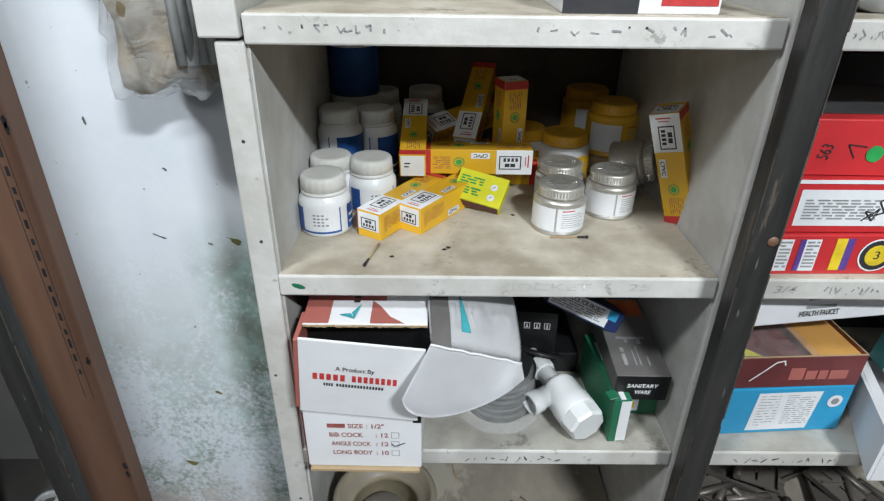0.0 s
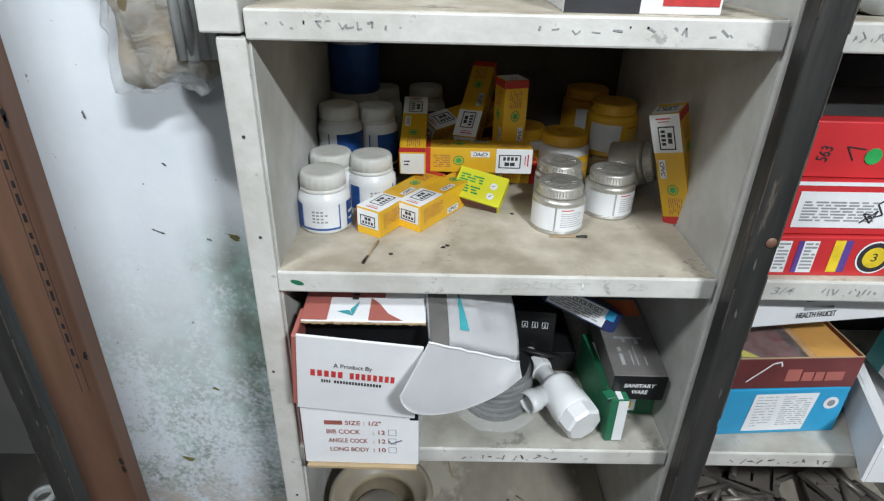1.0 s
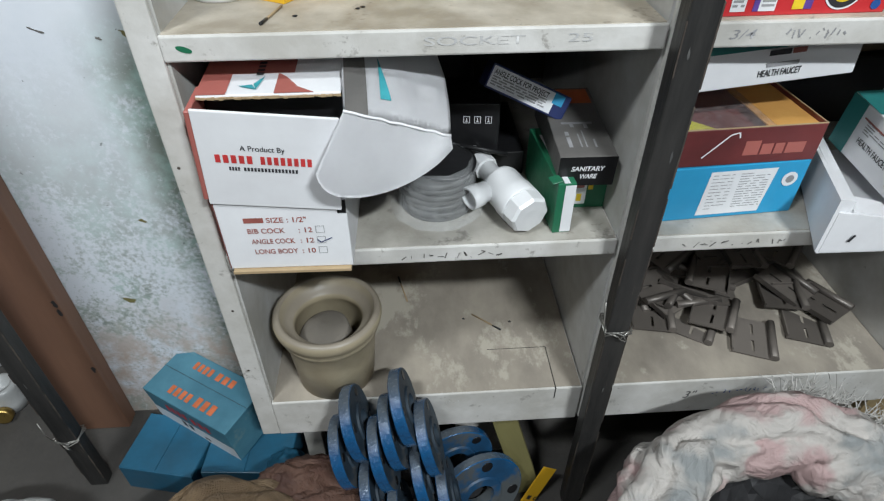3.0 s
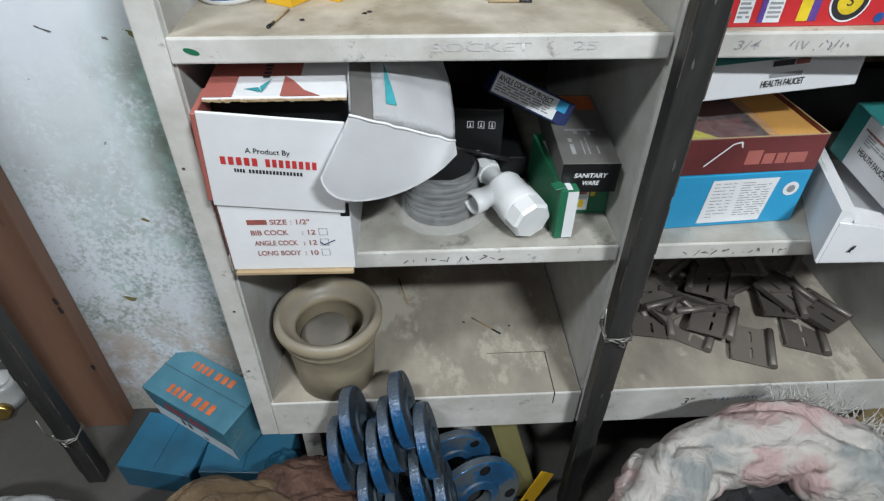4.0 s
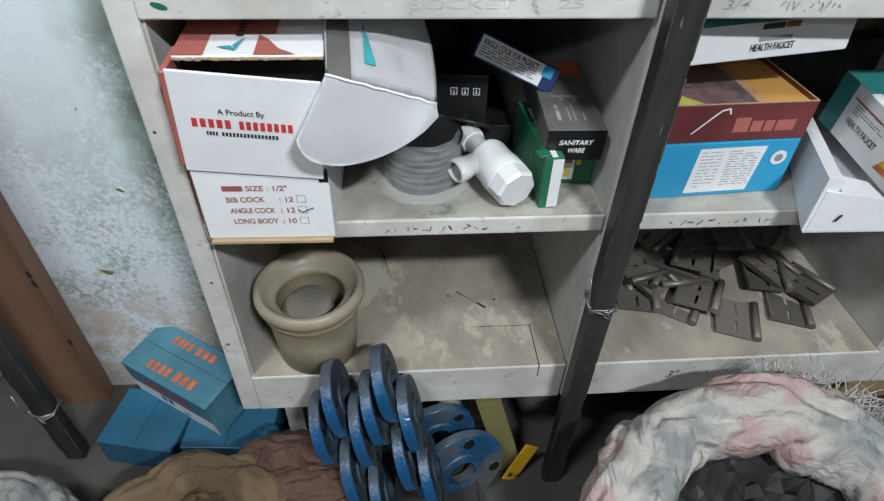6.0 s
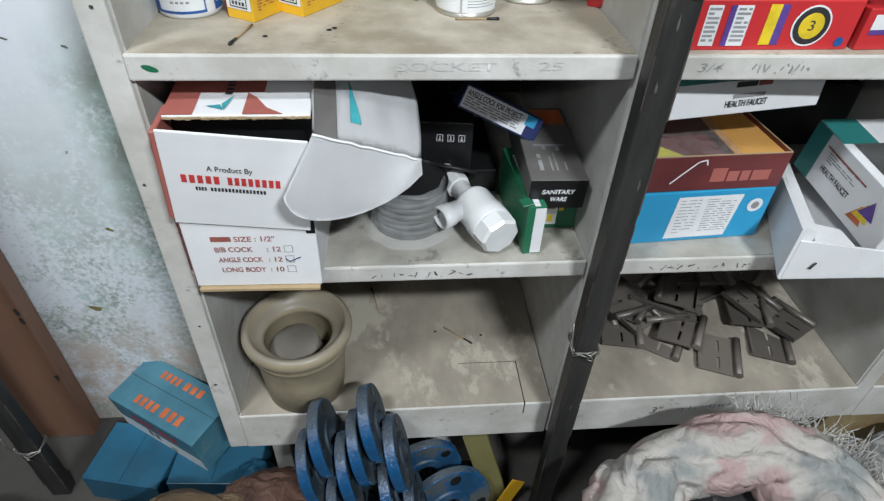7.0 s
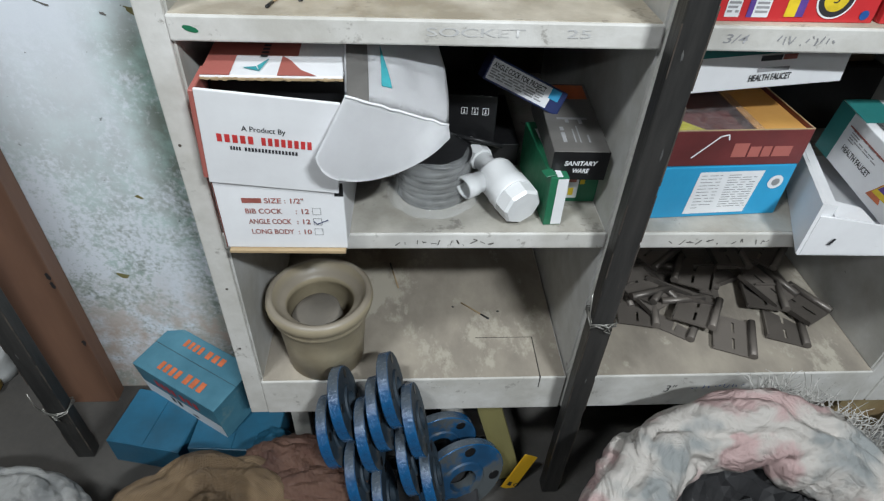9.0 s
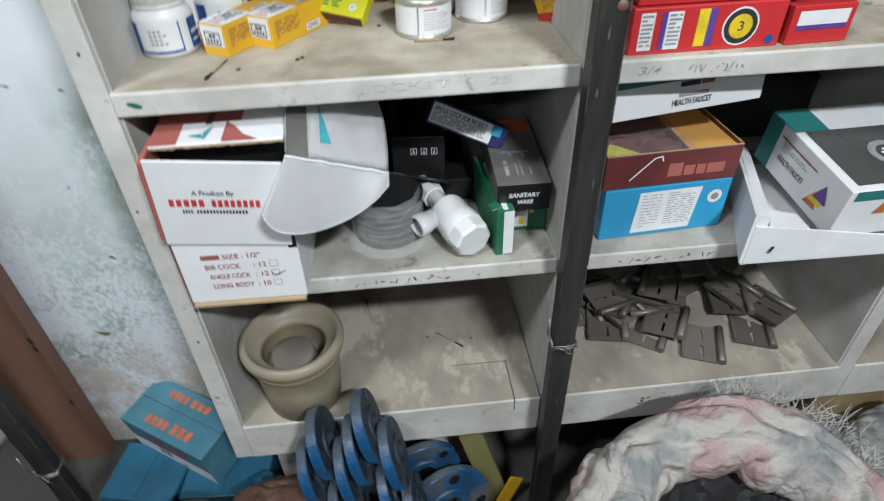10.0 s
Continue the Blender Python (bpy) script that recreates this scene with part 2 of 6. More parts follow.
M = {
    "plaster": plaster("limewashed_plaster"),
    "board": surface("painted_ply_white", (0.68, 0.67, 0.65), (0.49, 0.475, 0.44), 16, 0.8, 0.5, bump=0.35, fine=90, spots=(0.36, 0.345, 0.32), spot_scale=52, spot_cut=0.61),
    "board_top": surface("dusty_shelf_paint", (0.60, 0.55, 0.465), (0.33, 0.285, 0.22), 15, 0.7, 0.6, bump=0.2, spots=(0.27, 0.235, 0.19), spot_scale=22, spot_cut=0.60),
    "board_grey": surface("dusty_grey_shelf_paint", (0.53, 0.51, 0.465), (0.32, 0.30, 0.26), 15, 0.7, 0.6, bump=0.2, spots=(0.25, 0.235, 0.21), spot_scale=22, spot_cut=0.60),
    "board_side": surface("grey_painted_side", (0.62, 0.62, 0.61), (0.44, 0.43, 0.40), 11, 0.6, 0.6, bump=0.1, spots=(0.2, 0.19, 0.18), spot_scale=24, spot_cut=0.69),
    "board_dusty": surface("dusty_grey_shelf", (0.44, 0.39, 0.32), (0.25, 0.22, 0.185), 9, 0.7, 0.8, bump=0.3, spots=(0.455, 0.415, 0.345), spot_scale=10, spot_cut=0.55, stretch=(1.2, 0.7, 1)),
    "steel": surface("worn_black_steel", (0.066, 0.063, 0.060), (0.028, 0.028, 0.028), 20, 0.6, 0.45, metal=0.4, bump=0.4, spots=(0.15, 0.125, 0.10), spot_scale=40, spot_cut=0.62, stretch=(1.4, 1.4, 0.22)),
    "rust": surface("rusty_edge", (0.125, 0.10, 0.082), (0.05, 0.044, 0.04), 60, 0.6, 0.75, metal=0.3),
    "wire": surface("galvanised_wire", (0.42, 0.41, 0.38), None, 60, 0.5, 0.4, metal=0.8),
    "timber": surface("brown_laminated_ply", (0.205, 0.108, 0.068), (0.13, 0.068, 0.046), 12, 0.8, 0.5, bump=0.12, spots=(0.10, 0.055, 0.035), spot_scale=22, spot_cut=0.70, stretch=(1, 1, 0.18)),
    "concrete": surface("dirty_concrete", (0.095, 0.088, 0.08), (0.05, 0.047, 0.044), 6, 0.8, 0.85, bump=0.4),
    "room": surface("room_paint", (0.24, 0.235, 0.23), (0.16, 0.155, 0.15), 2, 0.7, 0.8),
    "white_card": surface("white_coated_card", (0.82, 0.83, 0.85), (0.72, 0.72, 0.74), 9, 0.6, 0.45, bump=0.06, spots=(0.6, 0.58, 0.55), spot_scale=20, spot_cut=0.72),
    "kraft": surface("kraft_card", (0.46, 0.34, 0.20), (0.36, 0.26, 0.15), 14, 0.7, 0.8, bump=0.15),
    "orange_card": surface("orange_card", (0.62, 0.33, 0.09), (0.52, 0.26, 0.07), 14, 0.7, 0.6),
    "red_card": surface("red_coated_card", (0.60, 0.035, 0.04), (0.50, 0.03, 0.035), 8, 0.6, 0.38, bump=0.05, coat=0.15),
    "maroon_card": surface("maroon_card", (0.165, 0.036, 0.036), (0.10, 0.024, 0.025), 12, 0.6, 0.4, bump=0.06),
    "brick_card": surface("brick_red_print", (0.42, 0.13, 0.11), (0.36, 0.11, 0.09), 9, 0.6, 0.5),
    "yellow_card": surface("yellow_print", (0.78, 0.46, 0.022), (0.70, 0.39, 0.02), 12, 0.6, 0.42, bump=0.05, vary=0.08),
    "red_print": surface("red_print", (0.55, 0.035, 0.035), None, 12, 0.6, 0.45),
    "lime_card": surface("lime_yellow_print", (0.74, 0.72, 0.03), (0.66, 0.63, 0.03), 12, 0.6, 0.45),
    "cyan_card": surface("cyan_blue_card", (0.03, 0.34, 0.60), (0.025, 0.28, 0.52), 8, 0.6, 0.4),
    "teal_card": surface("teal_card", (0.03, 0.22, 0.21), (0.02, 0.16, 0.16), 8, 0.6, 0.45),
    "sky_card": surface("dusty_light_blue_card", (0.09, 0.25, 0.33), (0.045, 0.15, 0.21), 9, 0.7, 0.5, bump=0.1, spots=(0.17, 0.28, 0.30), spot_scale=6, spot_cut=0.56),
    "deep_blue_card": surface("blue_plastic_sack", (0.022, 0.135, 0.235), (0.02, 0.085, 0.14), 9, 0.6, 0.35, bump=0.3, fine=40),
    "green_card": surface("green_card", (0.02, 0.18, 0.09), (0.015, 0.12, 0.06), 10, 0.6, 0.4),
    "grey_card": surface("dark_grey_card", (0.17, 0.162, 0.152), (0.11, 0.105, 0.10), 9, 0.7, 0.55, spots=(0.2, 0.19, 0.18), spot_scale=30, spot_cut=0.68),
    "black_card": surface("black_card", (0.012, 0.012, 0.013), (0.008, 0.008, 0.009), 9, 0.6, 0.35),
    "navy_card": surface("navy_card", (0.02, 0.035, 0.14), (0.015, 0.025, 0.09), 9, 0.6, 0.35),
    "photo_grey": surface("grey_photo_print", (0.10, 0.10, 0.10), (0.06, 0.06, 0.06), 7, 0.6, 0.3),
    "ink": surface("black_ink", (0.03, 0.03, 0.035), None, 50, 0.5, 0.6),
    "grey_ink": surface("grey_ink", (0.33, 0.33, 0.34), None, 50, 0.5, 0.6),
    "faint_ink": surface("faded_marker_ink", (0.47, 0.47, 0.47), (0.60, 0.59, 0.57), 60, 0.5, 0.6),
    "red_ink": surface("red_ink", (0.60, 0.045, 0.045), None, 50, 0.5, 0.55),
    "brown_ink": surface("red_brown_ink", (0.36, 0.11, 0.09), None, 50, 0.5, 0.55),
    "orange_ink": surface("orange_ink", (0.62, 0.16, 0.06), None, 50, 0.5, 0.55),
    "blue_ink": surface("blue_ink", (0.02, 0.10, 0.36), None, 50, 0.5, 0.5),
    "teal_ink": surface("teal_ink", (0.05, 0.35, 0.40), None, 50, 0.5, 0.5),
    "green_ink": surface("green_ink", (0.03, 0.36, 0.09), None, 50, 0.5, 0.5),
    "yellow_ink": surface("yellow_ink", (0.80, 0.58, 0.03), None, 50, 0.5, 0.5),
    "purple_ink": surface("purple_ink", (0.12, 0.06, 0.30), None, 50, 0.5, 0.5),
    "label": surface("paper_label", (0.78, 0.79, 0.81), (0.70, 0.71, 0.73), 20, 0.6, 0.5),
    "white_plastic": surface("white_plastic", (0.80, 0.81, 0.82), (0.72, 0.73, 0.74), 12, 0.6, 0.32, bump=0.04, coat=0.1),
    "cap_plastic": surface("dusty_white_cap", (0.76, 0.76, 0.75), (0.60, 0.59, 0.55), 24, 0.7, 0.45, bump=0.06),
    "yellow_plastic": surface("yellow_plastic_cap", (0.78, 0.45, 0.03), (0.66, 0.36, 0.03), 24, 0.7, 0.4),
    "tin": surface("tinned_steel", (0.66, 0.64, 0.60), (0.48, 0.46, 0.42), 30, 0.6, 0.36, metal=0.65, bump=0.08),
    "clay": surface("dusty_cream_plastic", (0.43, 0.37, 0.255), (0.29, 0.245, 0.17), 12, 0.7, 0.42, bump=0.12, spots=(0.26, 0.22, 0.16), spot_scale=22, spot_cut=0.64, dust=(0.27, 0.235, 0.19), dust_from=0.45),
    "dust": surface("grey_dust", (0.21, 0.185, 0.155), (0.15, 0.135, 0.115), 18, 0.7, 0.9),
    "rubber": surface("black_rubber", (0.022, 0.022, 0.024), (0.015, 0.015, 0.016), 20, 0.6, 0.4),
    "disc_grey": surface("grey_rubber_discs", (0.13, 0.13, 0.125), (0.07, 0.07, 0.07), 22, 0.7, 0.5),
    "bracket": surface("dusty_dark_steel", (0.19, 0.168, 0.152), (0.095, 0.085, 0.077), 30, 0.7, 0.42, metal=0.4, bump=0.25, vary=0.3, dust=(0.23, 0.203, 0.18), dust_from=0.62),
    "blue_paint": surface("glossy_blue_enamel", (0.008, 0.11, 0.28), (0.010, 0.055, 0.14), 34, 0.45, 0.24, metal=0.2, bump=0.55, fine=240, coat=0.3, dust=(0.12, 0.135, 0.145), dust_from=0.71),
    # flange faces: blue-black base carries their shadow, grey spots are dust
    "cast": surface("shaded_dusty_face", (0.035, 0.06, 0.085), (0.018, 0.03, 0.045), 22, 0.7, 0.6, bump=0.3, spots=(0.075, 0.08, 0.085), spot_scale=14, spot_cut=0.56),
    "cast_blue": surface("blue_paint_under_dust", (0.010, 0.08, 0.19), (0.010, 0.045, 0.10), 20, 0.6, 0.5, bump=0.3, spots=(0.075, 0.085, 0.09), spot_scale=9, spot_cut=0.46),
    "ply_olive": surface("olive_ply_strip", (0.20, 0.18, 0.07), (0.14, 0.125, 0.05), 18, 0.6, 0.6, stretch=(1, 1, 0.2)),
    "tan_stone": surface("mottled_tan_card", (0.42, 0.35, 0.19), (0.24, 0.16, 0.08), 14, 0.7, 0.6),
    "film": film("clear_film", (0.62, 0.64, 0.65), 0.08, 0.78),
    "window_film": film("window_film", (0.35, 0.30, 0.30), 0.12, 0.88),
    # back panel: shade deep in the recess is put into this dark base
    "back": surface("shade_dark_back", (0.17, 0.15, 0.125), (0.08, 0.07, 0.06), 5, 0.7, 0.7, spots=(0.05, 0.045, 0.04), spot_scale=12, spot_cut=0.6),
    "parcel": surface("brown_packing_paper", (0.30, 0.225, 0.13), (0.12, 0.095, 0.065), 22, 0.7, 0.35, coat=0.5, bump=0.5, fine=50),
    "pp_cloth": woven("woven_white_pink_sack", (0.27, 0.285, 0.285), (0.50, 0.468, 0.437), (0.46, 0.325, 0.315), 960, 10, 0.20, 0.16),
    "pp_grey": woven("woven_grey_sack", (0.24, 0.245, 0.245), (0.34, 0.34, 0.332), (0.18, 0.185, 0.19), 960, 20, 0.2, 0.3),
    "jute": woven("jute_sack", (0.17, 0.11, 0.06), (0.215, 0.145, 0.082), (0.135, 0.088, 0.048), 620, 14, 0.25, 0.5),
    "red_jute": woven("reddish_sack", (0.11, 0.052, 0.038), (0.15, 0.08, 0.057), (0.085, 0.042, 0.032), 620, 14, 0.25, 0.4),
    "dark_fill": surface("dark_scrap", (0.03, 0.03, 0.033), (0.015, 0.015, 0.016), 18, 0.7, 0.6, bump=0.6, fine=60),
    "brass": surface("brass", (0.60, 0.42, 0.14), None, 30, 0.5, 0.3, metal=0.95),
    "strip": surface("white_fibre", (0.62, 0.60, 0.57), (0.40, 0.39, 0.37), 30, 0.6, 0.5),
    "plastic_bag": surface("crumpled_grey_bag", (0.45, 0.46, 0.46), (0.30, 0.31, 0.31), 18, 0.7, 0.3, bump=0.6, fine=50, coat=0.3),
}

# ---- builders ----


def mesh_of(name, bm, mat, smooth=False, mats=None):
    me = bpy.data.meshes.new(name)
    bm.normal_update()
    bm.to_mesh(me)
    bm.free()
    for k in (mats or [mat]):
        me.materials.append(M[k])
    if smooth:
        me.polygons.foreach_set("use_smooth", [True] * len(me.polygons))
    return me


def part(name, bm, mat, parent=None, label="", smooth=False, mats=None):
    ob = new(name, mesh_of(name, bm, mat, smooth, mats))
    if parent:
        ob.parent = parent
    if name in ("small_print", "brand_shape", "address_shape", "marker_writing", "black_mark"):
        tagged(ob, kind="stuff")
    return tagged(ob, label)


def thing(name, label, category, m=None, group="", kind=""):
    ob = new(name)
    ob.empty_display_size = 0.02
    if m is not None:
        ob.matrix_world = m
    return tagged(ob, label, category, group, kind)


def slab(bm, x0, x1, y0, y1, z0, z1, bevel=0.0, segs=2, mat=0):
    """A box between two corners with rounded edges."""
    r = bmesh.ops.create_cube(bm, size=1.0, matrix=Matrix.LocRotScale(((x0 + x1) / 2, (y0 + y1) / 2, (z0 + z1) / 2), None, (x1 - x0, y1 - y0, z1 - z0)))
    vs = r["verts"]
    fs = list({f for v in vs for f in v.link_faces})
    for f in fs:
        f.material_index = mat
    if bevel:
        es = list({e for v in vs for e in v.link_edges})
        bmesh.ops.bevel(bm, geom=es, offset=bevel, segments=segs, profile=0.5, affect="EDGES")
    return bm


def spun(bm, angle, x0, x1, y0, y1, z0, z1):
    """A small block turned about the z axis."""
    bmesh.ops.create_cube(bm, size=1.0, matrix=Matrix.Rotation(angle, 4, "Z") @ Matrix.LocRotScale(((x0 + x1) / 2, (y0 + y1) / 2, (z0 + z1) / 2), None, (x1 - x0, y1 - y0, z1 - z0)))


def lathe(bm, profile, segs=40, m=Matrix.Identity(4), mat=0, cap=True):
    """Turns (radius, height) pairs round the z axis."""
    rings = []
    for r, z in profile:
        rings.append([bm.verts.new(m @ Vector((r * math.cos(a), r * math.sin(a), z))) for a in (2 * math.pi * i / segs for i in range(segs))])
    for a, b in zip(rings, rings[1:]):
        for i in range(segs):
            f = bm.faces.new((a[i], a[(i + 1) % segs], b[(i + 1) % segs], b[i]))
            f.material_index, f.smooth = mat, True
    if cap:
        for ring in (rings[0][::-1], rings[-1]):
            f = bm.faces.new(ring)
            f.material_index = mat
    return bm


def crisp(bm):
    """Marks the rings of a turned shape as sharp edges."""
    for e in bm.edges:
        e.smooth = abs(e.verts[0].co.z - e.verts[1].co.z) > 1e-6
    return bm


def tube(bm, pts, r, segs=8, mat=0):
    """A round rod through points."""
    pts = [Vector(p) for p in pts]
    rings = []
    for i, p in enumerate(pts):
        d = (pts[min(i + 1, len(pts) - 1)] - pts[max(i - 1, 0)]).normalized()
        u = d.orthogonal().normalized() if i == 0 else (rings_u - d * rings_u.dot(d)).normalized()
        rings_u = u
        v = d.cross(u)
        rr = r[i] if isinstance(r, (list, tuple)) else r
        rings.append([bm.verts.new(p + rr * (math.cos(a) * u + math.sin(a) * v)) for a in (2 * math.pi * k / segs for k in range(segs))])
    for a, b in zip(rings, rings[1:]):
        for k in range(segs):
            f = bm.faces.new((a[k], a[(k + 1) % segs], b[(k + 1) % segs], b[k]))
            f.material_index, f.smooth = mat, True
    bm.faces.new(rings[0][::-1])
    bm.faces.new(rings[-1])
    return bm


FACES = {  # origin corner, across, up, in fractions of a carton's size
    "front": ((0, 0, 0), (1, 0, 0), (0, 0, 1), (0, -1, 0)),
    "back": ((1, 1, 0), (-1, 0, 0), (0, 0, 1), (0, 1, 0)),
    "left": ((0, 1, 0), (0, -1, 0), (0, 0, 1), (-1, 0, 0)),
    "right": ((1, 0, 0), (0, 1, 0), (0, 0, 1), (1, 0, 0)),
    "top": ((0, 0, 1), (1, 0, 0), (0, 1, 0), (0, 0, 1)),
}


def face_frame(size, face, lift=0.0005):
    """A matrix that maps face metres (across, up) onto that face of a carton of size, and the face's width and height."""
    s = Vector(size)
    o, u, v, n = (Vector(a) for a in FACES[face])
    o = Vector((o.x * s.x, o.y * s.y, o.z * s.z)) + n * lift
    m = Matrix.Identity(4)
    for i, a in enumerate((u, v, n)):
        for j in range(3):
            m[j][i] = a[j]
    m.translation = o
    return m, sum(abs(a * b) for a, b in zip(u, s)), sum(abs(a * b) for a, b in zip(v, s))


def quads(rects, m, turn=0.0, bend=None):
    """Flat printed rectangles (x0, y0, x1, y1) on a face."""
    bm = bmesh.new()
    for x0, y0, x1, y1 in rects:
        bm.faces.new([bm.verts.new(m @ Vector((x, y, 0))) for x, y in ((x0, y0), (x1, y0), (x1, y1), (x0, y1))])
    return bm


def disc(cx, cy, r, m, inner=0.0, segs=28):
    bm = bmesh.new()
    ring = [(math.cos(2 * math.pi * i / segs), math.sin(2 * math.pi * i / segs)) for i in range(segs)]
    out = [bm.verts.new(m @ Vector((cx + r * c, cy + r * s, 0))) for c, s in ring]
    if inner:
        inn = [bm.verts.new(m @ Vector((cx + inner * c, cy + inner * s, 0))) for c, s in ring]
        for i in range(segs):
            bm.faces.new((out[i], out[(i + 1) % segs], inn[(i + 1) % segs], inn[i]))
    else:
        bm.faces.new(out)
    return bm


def stroke(pts, w, m):
    """A drawn line of width w through points on a face."""
    bm = bmesh.new()
    for (ax, ay), (bx, by) in zip(pts, pts[1:]):
        d = Vector((bx - ax, by - ay)).normalized()
        nx, ny = -d.y * w / 2, d.x * w / 2
        bm.faces.new([bm.verts.new(m @ Vector((x, y, 0))) for x, y in ((ax + nx, ay + ny), (ax - nx, ay - ny), (bx - nx, by - ny), (bx + nx, by + ny))])
    return bm


def words(text, mat, m, x, y, height, width=None, parent=None, turn=0.0, name="lettering", shear=0.0, bold=0.0):
    """Lettering in the built-in font, its lower left corner at x, y on a face, height in metres, squeezed to width if given."""
    cu = bpy.data.curves.new(name, "FONT")
    cu.body, cu.size, cu.shear, cu.offset = text, 1.0, shear, bold
    tmp = bpy.data.objects.new(name, cu)
    scene.collection.objects.link(tmp)
    bpy.context.view_layer.update()
    me = bpy.data.meshes.new_from_object(tmp.evaluated_get(bpy.context.evaluated_depsgraph_get()))
    bpy.data.objects.remove(tmp)
    bpy.data.curves.remove(cu)
    xs, ys = [v.co.x for v in me.vertices], [v.co.y for v in me.vertices]
    k = height / 0.70
    kx = width / (max(xs) - min(xs)) if width else k
    me.transform(m @ Matrix.Translation((x, y, 0)) @ pose(0, 0, 0, 0, 0, turn) @ Matrix.Diagonal((kx, k, 1, 1)) @ Matrix.Translation((-min(xs), 0, 0)))
    me.materials.clear()
    me.materials.append(M[mat])
    ob = new(name, me)
    ob.parent = parent
    return ob


def text_lines(x0, y0, x1, y1, rows, seed, fill=0.55):
    """Rows of short bars for print too small to read."""
    rnd = random.Random(seed)
    out, step = [], (y1 - y0) / rows
    for r in range(rows):
        x, top = x0, y1 - r * step
        while x < x1 - 0.002:
            w = min(rnd.uniform(0.004, 0.014), x1 - x)
            out.append((x, top - step * fill, x + w, top))
            x += w + rnd.uniform(0.0015, 0.004)
            if rnd.random() < 0.08:
                break
    return out


def carton(name, label, category, size, m, body, wall=None, group="", bevel=0.0012, flaps=False):
    """A closed carton with slightly rounded edges and a lid seam; its front lower left corner is the origin."""
    t = thing(name, label, category, m, group)
    bm = bmesh.new()
    slab(bm, 0, size[0], 0, size[1], 0, size[2], bevel)
    part("body", bm, body, t)
    if flaps:
        for x0, x1 in ((0.001, size[0] / 2 - 0.0006), (size[0] / 2 + 0.0006, size[0] - 0.001)):
            bm = bmesh.new()
            slab(bm, x0, x1, 0.001, size[1] - 0.001, size[2] + 0.0001, size[2] + 0.0014, 0.0005, 1)
            part("top_flap", bm, body, t)
    return t


def put(t, face, size, shapes, mat, name="print", label="", lift=0.0005):
    m, w, h = face_frame(size, face, lift)
    return part(name, quads([(a * w, b * h, c * w, d * h) for a, b, c, d in shapes], m), mat, t, label)


def noise_at(p, s, seed=0.0):
    return noise.noise(Vector((p[0] * s + seed, p[1] * s, p[2] * s)))


def letters(x0, x1, y0, y1, count, gap=0.34):
    """Plain blocks in place of lettering that is not spelled out."""
    w = (x1 - x0) / count
    return [(x0 + i * w, y0, x0 + (i + 1 - gap) * w, y1) for i in range(count)]


def scribble(x0, z0, w, h, seed, mat, parent, y, n=7, width=0.0010):
    """Faded marker writing, too worn to read: a few short crooked strokes on a board's edge."""
    rnd = random.Random(seed)
    bm = bmesh.new()
    for k in range(n):
        x = x0 + w * (k + rnd.uniform(-0.2, 0.3)) / n
        pts = [(x + rnd.uniform(0, w / n * 0.9), z0 + rnd.uniform(0, h)) for _ in range(rnd.choice((2, 2, 3, 3)))]
        for (ax, az), (bx, bz) in zip(pts, pts[1:]):
            d = Vector((bx - ax, bz - az))
            if d.length < 1e-4:
                continue
            nrm = Vector((-d.y, d.x)).normalized() * width / 2 * rnd.uniform(0.6, 1.4)
            bm.faces.new([bm.verts.new((p, y, q)) for p, q in ((ax + nrm.x, az + nrm.y), (ax - nrm.x, az - nrm.y), (bx - nrm.x, bz - nrm.y), (bx + nrm.x, bz + nrm.y))])
    return part("marker_writing", bm, mat, parent, "faded marker writing on the board edge")

# ---- the place: floor, walls, ceiling ----
F, BACK, GROUND = 0.472, 0.87, 0.20
Z1, Z2, Z3, Z4 = 1.117, 0.897, 0.679, 0.435
XL, XR = -0.170, 0.228


def structure(name, mat, label, *boxes, bevel=0.0):
    bm = bmesh.new()
    for b in boxes:
        slab(bm, *b, bevel=bevel)
    return tagged(part(name, bm, mat), label, name.rstrip("_0123456789"), kind="structure")


structure("floor", "concrete", "dirty grey concrete shop floor", (-2.2, 2.2, -2.4, 1.0, 0.15, GROUND))
structure("ceiling", "room", "plain pale shop ceiling", (-2.2, 2.2, -2.4, 1.0, 2.9, 2.95))
structure("wall_south", "room", "plain pale wall", (-2.2, 2.2, -2.45, -2.4, 0, 2.9))
structure("wall_west", "room", "plain pale wall", (-2.25, -2.2, -2.4, 1.0, 0, 2.9))
structure("wall_east", "room", "plain pale wall", (2.2, 2.25, -2.4, 1.0, 0, 2.9))
structure("wall_north", "room", "grey rear wall of the shelf recess", (-2.2, 2.2, BACK + 0.012, 1.0, 0, 2.9))
pier = structure("wall_pier", "plaster", "white limewashed plaster wall with green damp mould", (-0.60, -0.1945, 0.645, BACK + 0.01, GROUND, 2.9))

rnd = random.Random(21)
for x, z, rx, rz in ((-0.270, 0.839, 0.009, 0.005), (-0.393, 0.461, 0.011, 0.006), (-0.30, 0.835, 0.004, 0.002), (-0.36, 0.845, 0.010, 0.0012), (-0.41, 0.985, 0.002, 0.007), (-0.335, 0.93, 0.0025, 0.002), (-0.33, 0.60, 0.006, 0.003)):
    bm = bmesh.new()
    bm.faces.new([bm.verts.new((x + rx * rnd.uniform(0.5, 1.1) * math.cos(-a), 0.6443, z + rz * rnd.uniform(0.5, 1.1) * math.sin(-a) - 0.35 * rx * math.cos(-a))) for a in (2 * math.pi * i / 11 for i in range(11))])
    part("plaster_chip", bm, "ply_olive" if rx > 0.005 and rz > 0.002 else "grey_card", pier, "chipped plaster spot")

# ---- the shelf ----


